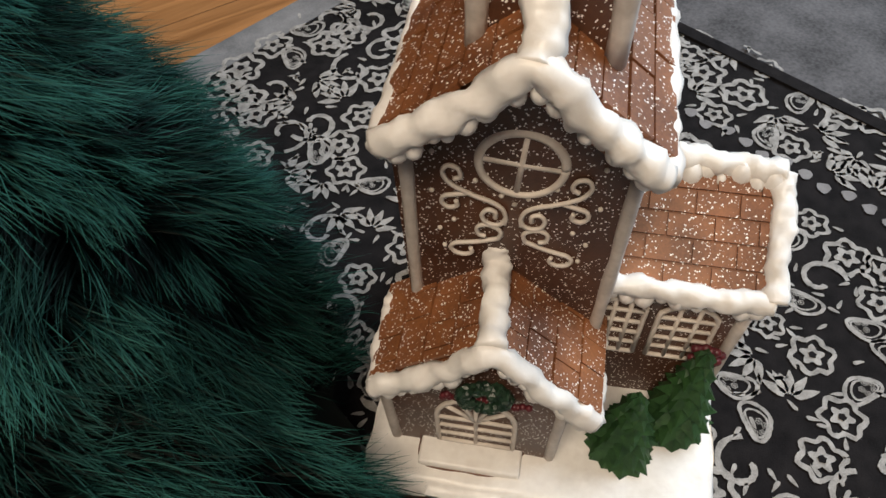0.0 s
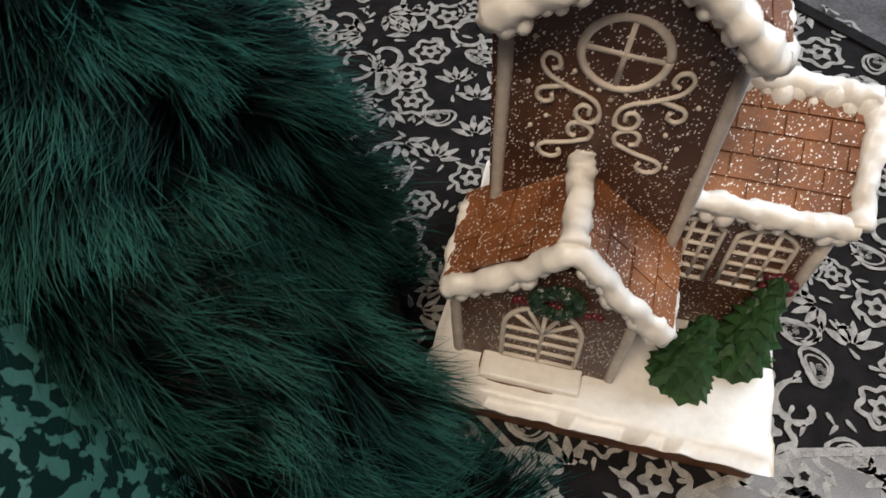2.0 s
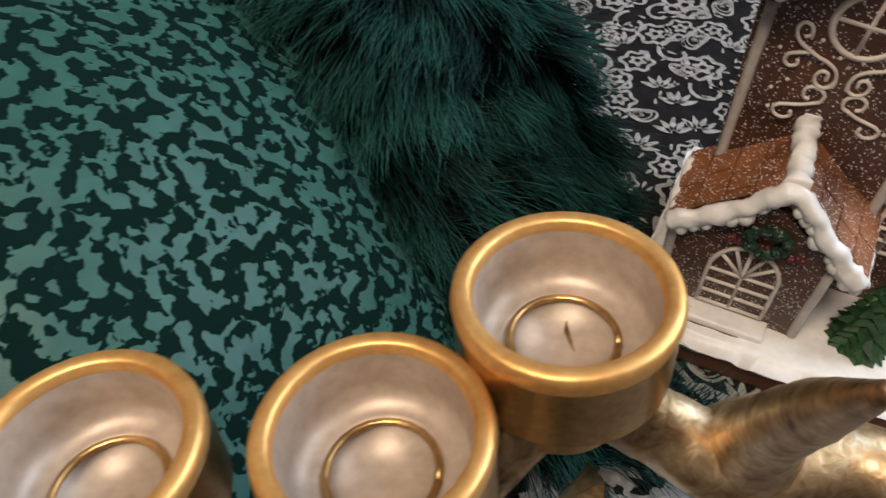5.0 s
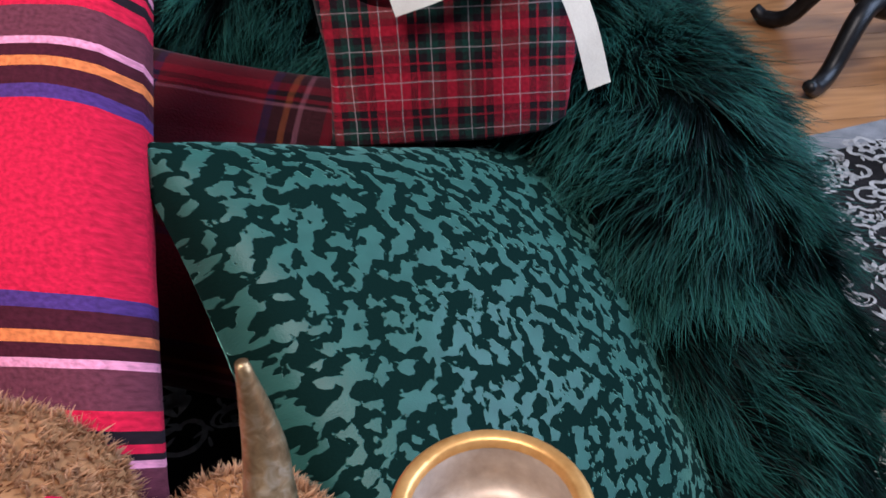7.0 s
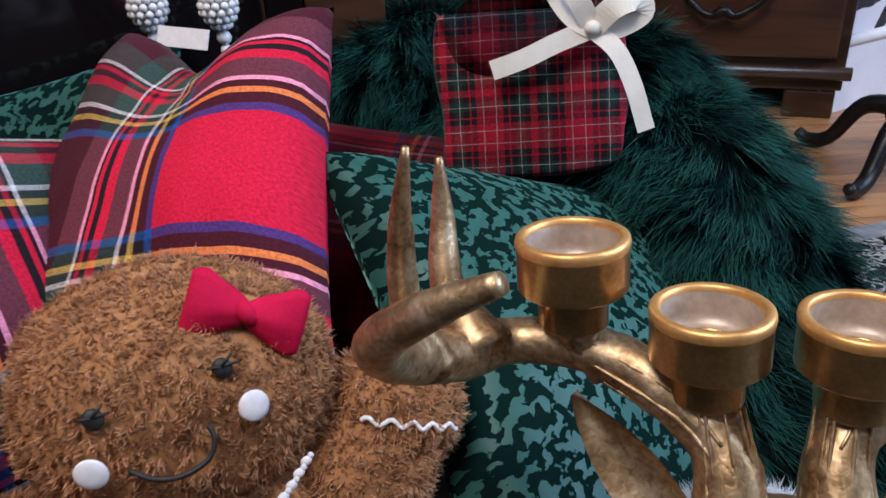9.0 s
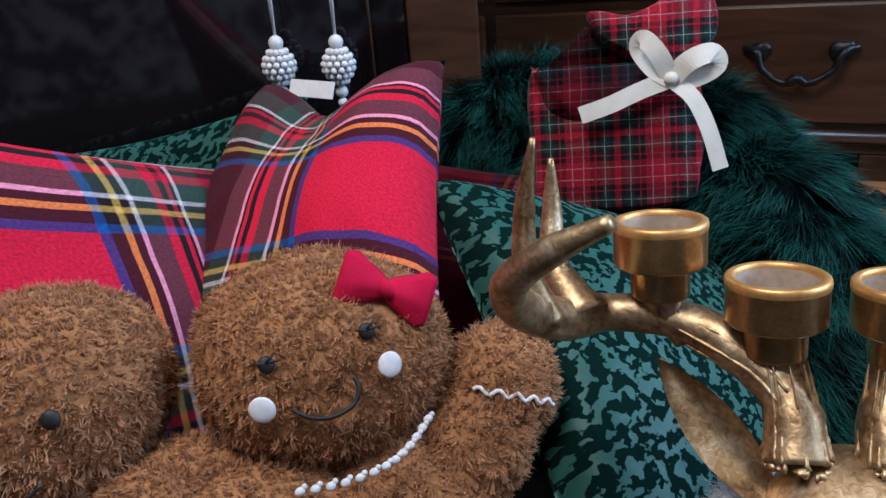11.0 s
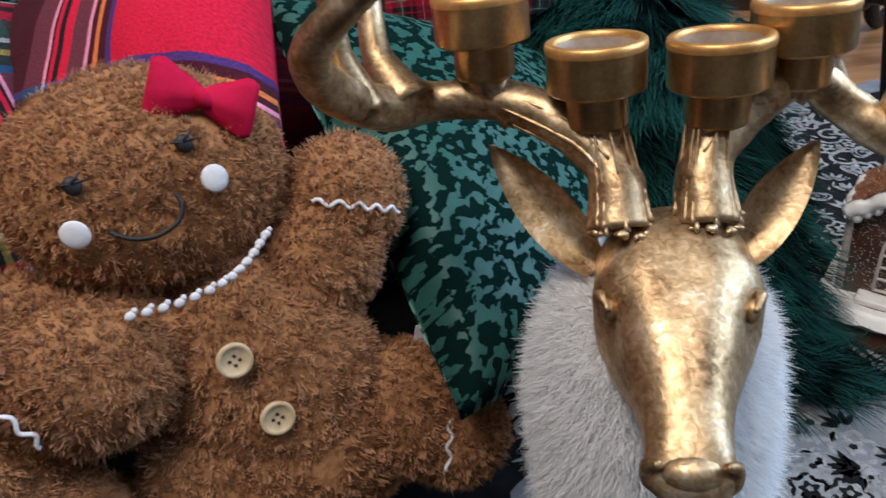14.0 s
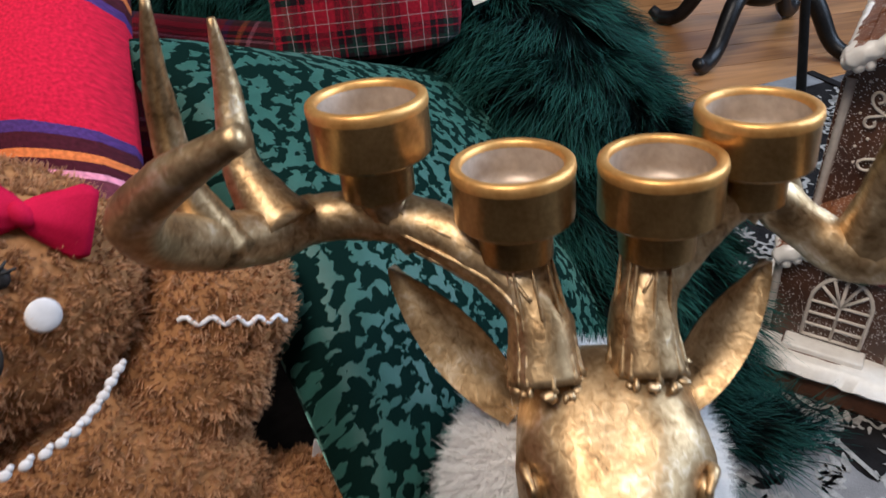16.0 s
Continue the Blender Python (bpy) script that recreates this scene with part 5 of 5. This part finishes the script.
def antler(q, name, beam, radii, tines):
    """A beam with its tines; q mirrors the shared stem."""
    bm = tube([q(p) for p in ((-0.115, -0.134, 0.292), (-0.121, -0.121, 0.316), (-0.140, -0.113, 0.332), (-0.178, -0.110, 0.348))] + beam, radii, 18, 9, lump=0.07, freq=110)
    for points, r in tines:
        tube(points, r, 12, 7, bm, 0.06, 110)
    tube([q((-0.122, -0.118, 0.306)), q((-0.126, -0.114, 0.326)), q((-0.128, -0.112, 0.345))], [0.0125, 0.0105, 0.0120], 12, 6, bm, 0.08, 160)
    tube([q((-0.172, -0.110, 0.340)), q((-0.184, -0.112, 0.354)), q((-0.187, -0.113, 0.3630))], [0.0100, 0.0096, 0.0105], 12, 6, bm, 0.08, 160)
    tube([q((-0.198, -0.112, 0.342)), q((-0.189, -0.112, 0.354)), q((-0.187, -0.113, 0.3625))], [0.0060, 0.0078, 0.0100], 12, 6, bm, 0.08, 160)
    # long raised ribs up the stem and along the beam, a knobbly burr at its foot
    for k in range(11):
        a = 2 * math.pi * (k + 0.3 * math.sin(k * 2.1)) / 11
        off = Vector((math.cos(a), math.sin(a), 0))
        base = [q((-0.115, -0.133, 0.297)), q((-0.119, -0.124, 0.314)), q((-0.126, -0.115, 0.338))]
        tube([b + off * r for b, r in zip(base, (0.0146, 0.0118, 0.0104))], [0.0017, 0.0012, 0.0006], 6, 8, bm, 0.5, 330)
    for k in range(8):
        a = 2 * math.pi * k / 8
        off = Vector((0, math.cos(a), math.sin(a)))
        base = [q((-0.121, -0.121, 0.318)), q((-0.140, -0.113, 0.332)), q((-0.178, -0.110, 0.348))]
        tube([b + off * r for b, r in zip(base, (0.0118, 0.0117, 0.0108))], [0.0008, 0.0017, 0.0007], 6, 8, bm, 0.4, 200)
    for k in range(22):
        a = 2 * math.pi * (k + 0.35 * math.sin(k * 2.7)) / 22
        ball(q((-0.115, -0.134, 0.2950)) + Vector((math.cos(a) * 0.0142, math.sin(a) * 0.0142, 0.0020 * math.sin(a * 3))), (0.0022 + 0.0009 * math.sin(k * 1.9), 0.0024, 0.0020 + 0.0006 * math.cos(k * 3.1)), bm, 8, 6, None, 0.5, 400)
    return part(name, bm, M_GOLD, deer, "antique gold antler with several tines")


V3 = Vector
antler(V3, "antler", [V3((-0.215, -0.116, 0.349)), V3((-0.229, -0.140, 0.352)), V3((-0.234, -0.178, 0.370)), V3((-0.224, -0.207, 0.393)), V3((-0.201, -0.214, 0.412)), V3((-0.173, -0.214, 0.427))],
       [0.0155, 0.0125, 0.0125, 0.0112, 0.0105, 0.0120, 0.0105, 0.0085, 0.0070, 0.0036],
       [([V3((-0.229, -0.160, 0.356)), V3((-0.237, -0.166, 0.385)), V3((-0.234, -0.170, 0.420)), V3((-0.227, -0.172, 0.453))], [0.0100, 0.0070, 0.0050, 0.0014]),
        ([V3((-0.222, -0.134, 0.352)), V3((-0.240, -0.127, 0.376)), V3((-0.245, -0.118, 0.405)), V3((-0.244, -0.119, 0.434))], [0.0150, 0.0080, 0.0056, 0.0016])])
far = [UPRIGHT @ V3(p) for p in ((-0.040, -0.016, 0.322), (-0.018, -0.020, 0.312), (0.012, -0.016, 0.312), (0.038, -0.030, 0.318), (0.050, -0.062, 0.332), (0.046, -0.092, 0.352))]
antler(mirrored, "antler", far, [0.0155, 0.0125, 0.0122, 0.0108, 0.0100, 0.0118, 0.0110, 0.0095, 0.0070, 0.0030],
       [([UPRIGHT @ V3(p) for p in ((-0.016, -0.016, 0.312), (-0.018, -0.024, 0.340), (-0.021, -0.036, 0.370), (-0.026, -0.052, 0.404))], [0.0145, 0.0085, 0.0062, 0.0016])])


def candle_cup(x, y, top):
    h = Matrix.Translation((x, y, top))
    bm = lathe([(0.0135, -0.0400), (0.0150, -0.0385), (0.0150, -0.0245), (0.0150, -0.0225), (0.0225, -0.0222), (0.0236, -0.0210), (0.0236, -0.0012), (0.0228, 0.0), (0.0204, 0.0), (0.0197, -0.0010), (0.0197, -0.0205), (0.0190, -0.0212), (0.0004, -0.0212)], 40, None, h)
    cup = part("candle_cup", bm, M_CUPGOLD, deer, "round brushed gold candle cup")
    cup.data.set_sharp_from_angle(angle=radians(32))
    part("cup_lining", lathe([(0.0195, -0.0012), (0.0193, -0.0018), (0.0190, -0.0100), (0.0184, -0.0150), (0.0140, -0.0155), (0.0122, -0.0158), (0.0118, -0.0185), (0.0004, -0.0185)], 40, None, h, closed=False), M_CUPIN, cup, "dull metal cup lining")
    part("cup_rim", lathe([(0.0194, -0.0012), (0.0198, 0.0009), (0.0206, 0.0015), (0.0228, 0.0015), (0.0237, 0.0008), (0.0241, -0.0012), (0.0238, -0.0032)], 40, None, h, closed=False, floor=False), M_RIM, cup, "thick worn orange-gold rim")
    bm = tube([(x + 0.0118 * math.cos(k * math.pi / 12), y + 0.0118 * math.sin(k * math.pi / 12), top - 0.0152) for k in range(25)], [0.0009], 6, steps=1)
    part("seat_ring", bm, M_CUPGOLD, cup)
    return cup


for x, y, top in ((-0.187, -0.113, 0.401), (-0.1305, -0.1128, 0.377), (-0.077, -0.0975, 0.375), (-0.044, -0.064, 0.384)):
    candle_cup(x, y, top)

HEAD = frame_matrix((-0.091, -0.124, 0.0), (0.972, 0.235, 0), (0, 0, 1))
# local: x to its picture right, y up, z forward


def deer_head():
    rows = [(-0.045, 0.262, 0.205, 0.020), (-0.030, 0.284, 0.195, 0.034), (-0.010, 0.295, 0.190, 0.039), (0.010, 0.295, 0.190, 0.039), (0.030, 0.289, 0.192, 0.038), (0.045, 0.281, 0.200, 0.034), (0.060, 0.272, 0.205, 0.028),
            (0.076, 0.262, 0.208, 0.0225), (0.090, 0.253, 0.209, 0.0190), (0.102, 0.246, 0.209, 0.0178), (0.113, 0.240, 0.210, 0.0180), (0.121, 0.233, 0.212, 0.0160), (0.126, 0.225, 0.215, 0.0100)]
    bm = bmesh.new()
    rings, sides = [], 32
    for f, hi, lo, w in [(f * 0.88, hi + 0.003, lo + 0.004, w) for f, hi, lo, w in rows]:
        ring = []
        mid = lo + (hi - lo) * 0.52
        for s in range(sides):
            a = 2 * math.pi * s / sides
            c, d = math.cos(a), math.sin(a)
            k = 0.78
            x = math.copysign(abs(c) ** k, c) * w * (1 - 0.22 * max(0, -d))
            y = mid + (math.copysign(abs(d) ** 0.85, d)) * ((hi - mid) if d > 0 else (mid - lo))
            # brow ridges and eye hollows
            if d > -0.2:
                x += math.copysign(0.006, c) * math.exp(-((f - 0.022) / 0.010) ** 2) * math.exp(-((d - 0.55) / 0.35) ** 2)
                x -= math.copysign(0.005, c) * math.exp(-((f - 0.040) / 0.010) ** 2) * math.exp(-((d - 0.25) / 0.3) ** 2)
                y -= 0.004 * math.exp(-(c / 0.3) ** 2) * math.exp(-((f - 0.03) / 0.02) ** 2)
            ring.append(bm.verts.new((x, y, f)))
        rings.append(ring)
    for a, b in zip(rings, rings[1:]):
        for s in range(sides):
            bm.faces.new((a[s], a[(s + 1) % sides], b[(s + 1) % sides], b[s]))
    bm.faces.new(rings[0])
    bm.faces.new(rings[-1])
    bmesh.ops.subdivide_edges(bm, edges=bm.edges[:], cuts=1, use_grid_fill=True, smooth=0.6)
    for v in bm.verts:
        v.co.x += 0.0006 * noise.noise(v.co * 160)
        v.co.y += 0.0008 * noise.noise(v.co * 120)
    ob = part("head", bm, M_GOLD, deer, "antique gold deer face")
    ob.matrix_world = HEAD
    for s in (-1, 1):
        e = part("eye", ball((s * 0.0315, 0.2655, 0.0345), (0.0040, 0.0062, 0.0075), seg=14, rings=9), M_GOLD, ob, "gold eyeball")
        lid = part("eyelid", tube([(s * 0.0340, 0.264, 0.025), (s * 0.0352, 0.2725, 0.033), (s * 0.0315, 0.2695, 0.0425)], [0.0016, 0.0026, 0.0014], 8, 6), M_GOLD, ob)
        nb = part("nostril", tube([(s * 0.0125, 0.2395, 0.1075), (s * 0.0168, 0.2355, 0.1035), (s * 0.0165, 0.227, 0.1035), (s * 0.0110, 0.224, 0.1075)], [0.0018, 0.0030, 0.0028, 0.0014], 8, 6), M_GOLD, ob)
    part("mouth_line", tube([(-0.0150, 0.2235, 0.098), (-0.008, 0.2205, 0.1100), (0.008, 0.2205, 0.1100), (0.0150, 0.2235, 0.098)], [0.0014], 6, 6), M_GOLD, ob)
    part("nose_pad", ball((0, 0.2320, 0.1035), (0.0135, 0.0080, 0.0075), seg=18, rings=12), M_GOLD, ob)
    return ob


deer_head()


def ear(root, tip, width, name="ear"):
    """A hollow leaf-shaped ear."""
    a, b = Vector(root), Vector(tip)
    along = b - a
    out = HEAD.to_3x3() @ Vector((0, 0, 1))
    side = along.cross(out).normalized()
    face = side.cross(along).normalized()
    bm = bmesh.new()
    for layer in (0, 1):
        rows = []
        for k in range(13):
            t = k / 12
            w = width * (math.sin(math.pi * min(1, t * 0.9 + 0.1)) ** 0.75) * (1 - 0.15 * t)
            rows.append([bm.verts.new(a + along * t + side * w * s - face * (0.010 * (1 - s * s) * (1 - t * 0.5)) - face * 0.003 * layer * (1.2 - abs(s))) for s in (-1, -0.7, -0.35, 0, 0.35, 0.7, 1)])
        for p, q in zip(rows, rows[1:]):
            for i in range(6):
                bm.faces.new((p[i], p[i + 1], q[i + 1], q[i]))
    bmesh.ops.remove_doubles(bm, verts=bm.verts, dist=0.0006)
    return part(name, bm, M_GOLD, deer, "antique gold ear")


ear((-0.128, -0.130, 0.266), (-0.188, -0.114, 0.325), 0.0160)
ear((-0.064, -0.112, 0.266), (-0.031, -0.068, 0.318), 0.0155)

# pedestal and neck under the fur, then the collar
part("pedestal", lathe([(0.052, 0.0), (0.055, 0.004), (0.052, 0.010), (0.030, 0.018), (0.022, 0.035), (0.030, 0.060), (0.040, 0.072)], 32, None, Matrix.Translation((-0.105, -0.108, 0.0))), M_GOLD, deer, "turned gold foot")
bm = bmesh.new()
prof = [(0.004, 0.058), (0.040, 0.060), (0.058, 0.085), (0.064, 0.130), (0.064, 0.185), (0.058, 0.225), (0.044, 0.250), (0.028, 0.258)]
lathe(prof, 36, bm, Matrix.Translation((-0.105, -0.104, 0.0)))
for v in bm.verts:
    v.co += Vector((v.co.x + 0.105, v.co.y + 0.104, 0)) * 0.08 * noise.noise(v.co * 22)
collar = part("fur_collar", bm, M_WHITESKIN, deer, "round white faux fur collar")
pts, nor = scatter(collar.data, 70000, 12)
rng = np.random.default_rng(8)
tuft = gather(pts, 0.006, 9)
strands("fur", pts, nor + rng.normal(size=pts.shape) * 0.30 + np.array([0, 0, -0.2]), 0.0105 * rng.uniform(0.6, 1.3, len(pts)), 0.00032, M_WHITEFUR, collar, "dense white fur", normals=nor, droop=0.2, curl=0.2, clump=tuft, pull=0.25, sections=3, seed=9, kind="stuff")


deer.matrix_world = LEANING


# ---- background furniture ----
def glass_cabinet():
    """A dark wooden display cabinet with a glazed door, behind the cushions."""
    ob = thing("display_cabinet", "dark walnut display cabinet with a black glazed door", "cabinet", m=pose(-0.531, 0.420, -0.0135, 0, 0, 33))
    part("post", box_bm(-0.085, 0.0, 0.0, 0.30, 0, 1.1), M_CABINET, ob, smooth=False, bevel=0.004)
    part("post", box_bm(-1.10, -1.02, 0.0, 0.30, 0, 1.1), M_CABINET, ob, smooth=False, bevel=0.004)
    part("rail", box_bm(-1.02, -0.085, 0.004, 0.30, 0.0, 0.12), M_CABINET, ob, smooth=False, bevel=0.003)
    part("rail", box_bm(-1.02, -0.085, 0.004, 0.30, 0.60, 0.66), M_CABINET, ob, smooth=False, bevel=0.003)
    part("back_panel", box_bm(-1.02, -0.085, 0.27, 0.298, 0.12, 1.1), M_CABINET, ob, smooth=False)
    d = part("glass_door", box_bm(-1.018, -0.087, 0.022, 0.028, 0.122, 0.598), M_GLASS, ob, "black glossy glass", smooth=False)
    part("door_frame", tube([(-0.98, 0.016, 0.16), (-0.13, 0.016, 0.16), (-0.13, 0.016, 0.56), (-0.98, 0.016, 0.56), (-0.98, 0.016, 0.16)], [0.005], 8, straight=True), M_CABINET, d)
    part("upper_shelf", box_bm(-1.02, -0.085, 0.010, 0.27, 1.05, 1.1), M_CABINET, ob, smooth=False)
    return ob


glass_cabinet()


def bead_drop(x, y, top):
    """A hanging drop of pearl beads on a white ribbon."""
    ob = thing("pearl_ornament", "white pearl bead drop hanging on a thin ribbon by the cabinet", "ornament", "pearl drops")
    part("ribbon", tube([(x - 0.002, y, top), (x, y, top - 0.14)], [0.0016], 6, straight=True), M_LABEL, ob)
    part("ribbon", tube([(x + 0.006, y, top), (x, y, top - 0.14)], [0.0016], 6, straight=True), M_LABEL, ob)
    z = top - 0.147
    part("pearl", ball((x, y, z), (0.0085, 0.0085, 0.0085)), M_PEARL, ob)
    bm = bmesh.new()
    for row in range(6):
        t = row / 5
        r = 0.0065 + 0.0105 * math.sin(math.pi * (t * 0.86 + 0.1))
        for k in range(12):
            a = 2 * math.pi * (k + 0.5 * (row % 2)) / 12
            ball((x + r * math.cos(a), y + r * math.sin(a), z - 0.010 - 0.0068 * row), (0.0040, 0.0040, 0.0040), bm, 8, 6)
    part("beadwork", bm, M_PEARL, ob, "knot of small pearls")["kind"] = "stuff"
    for k, r in enumerate((0.0075, 0.0058, 0.0045, 0.0038, 0.0030)):
        part("pearl", ball((x, y, z - 0.056 - 0.0125 * k), (r, r, r), seg=12, rings=8), M_PEARL, ob)
    return ob


bead_drop(-0.715, 0.268, 0.587)
bead_drop(-0.655, 0.300, 0.583)
# rod that the drops hang from
rod = part("hanging_rod", tube([(-0.80, 0.223, 0.587), (-0.56, 0.351, 0.583)], [0.004], 8, straight=True), M_CABINET, None)
tagged(rod, "dark wooden rod across the cabinet front", "rod")


def drawer_chest():
    """A dark chest with a moulded foot rail and bail pulls."""
    ob = thing("drawer_chest", "dark walnut chest of drawers with black bail pulls", "chest of drawers", m=pose(0.012, 1.40, -0.0135, 0, 0, 0))
    part("carcass", box_bm(-1.5, 0.0, 0.0, 0.42, 0.06, 0.95), M_CABINET, ob, smooth=False, bevel=0.006)
    part("foot_rail", tube([(-1.5, -0.012, 0.10), (0.012, -0.012, 0.10)], [0.014], 10, straight=True), M_CABINET, ob)
    for x in (-0.06, -1.44):
        part("foot", box_bm(x - 0.05, x + 0.05, 0.0, 0.08, 0.0, 0.06), M_CABINET, ob, smooth=False, bevel=0.006)
    for z0 in (0.13, 0.41, 0.69):
        for x0 in (-0.475, -0.96, -1.445):
            dr = part("drawer_front", box_bm(x0, x0 + 0.455, -0.014, 0.0, z0, z0 + 0.25), M_CABINET, ob, smooth=False, bevel=0.006)
            c, zz = x0 + 0.228, z0 + 0.13
            loop = [(-0.112, -0.022, 0.032), (-0.085, -0.042, 0.026), (-0.068, -0.048, -0.012), (-0.026, -0.052, -0.038), (0, -0.052, -0.030), (0.026, -0.052, -0.038), (0.068, -0.048, -0.012), (0.085, -0.042, 0.026), (0.112, -0.022, 0.032)]
            part("pull", tube([(c + x, y, zz + z) for x, y, z in loop], [0.006, 0.009, 0.007, 0.008, 0.012, 0.008, 0.007, 0.009, 0.006], 10, 6, lump=0.3, freq=70), M_IRON, dr, "black ornate bail pull")
            for side in (-0.082, 0.082):
                part("pull_rose", ball((c + side, -0.020, zz + 0.026), (0.026, 0.010, 0.020), seg=14, rings=9, lump=0.35, freq=60), M_IRON, dr, "black cast rose plate")
    return ob


drawer_chest()


def iron_stand():
    """A black iron stand with scrolled feet."""
    ob = thing("iron_stand", "black iron stand with scrolled feet on the wooden floor", "stand", m=pose(0.11, 1.13, -0.0135, 0, 0, 15))
    part("pole", tube([(0, 0, 0.08), (0, 0, 0.9)], [0.016], 10, straight=True), M_IRON, ob)
    part("hub", ball((0, 0, 0.10), (0.05, 0.05, 0.03)), M_IRON, ob)
    for k in range(4):
        a = radians(45 + 90 * k)
        d = Vector((math.cos(a), math.sin(a), 0))
        part("foot", tube([d * 0.02 + Vector((0, 0, 0.11)), d * 0.09 + Vector((0, 0, 0.10)), d * 0.14 + Vector((0, 0, 0.03)), d * 0.18 + Vector((0, 0, 0.014)), d * 0.205 + Vector((0, 0, 0.026))], [0.018, 0.016, 0.014, 0.014, 0.010], 8, 6), M_IRON, ob)
    inward = ob.matrix_world.inverted()
    part("leg", tube([inward @ Vector((0.135, 0.735, 0.004)), inward @ Vector((0.100, 1.08, 0.56))], [0.007], 8, straight=True), M_IRON, ob, "slanting black leg")
    return ob


iron_stand()

# ---- floorboards ----
random.seed(3)
plank = bpy.data.meshes.new("floorboard")
bm = box_bm(0, 1.2, 0, 0.086, -0.012, 0)
bm.to_mesh(plank)
bm.free()
plank.materials.append(M_FLOOR)
for row in range(20):
    for k in range(3):
        ob = new("floorboard", plank)
        ob.parent = floor
        ob.matrix_world = pose(0, 0, -0.0131, 0, 0, RUG_TURN - 12) @ pose(-1.2 + k * 1.203 + (row % 3) * 0.31 - 0.3, 0.55 + row * 0.0875, 0.0)
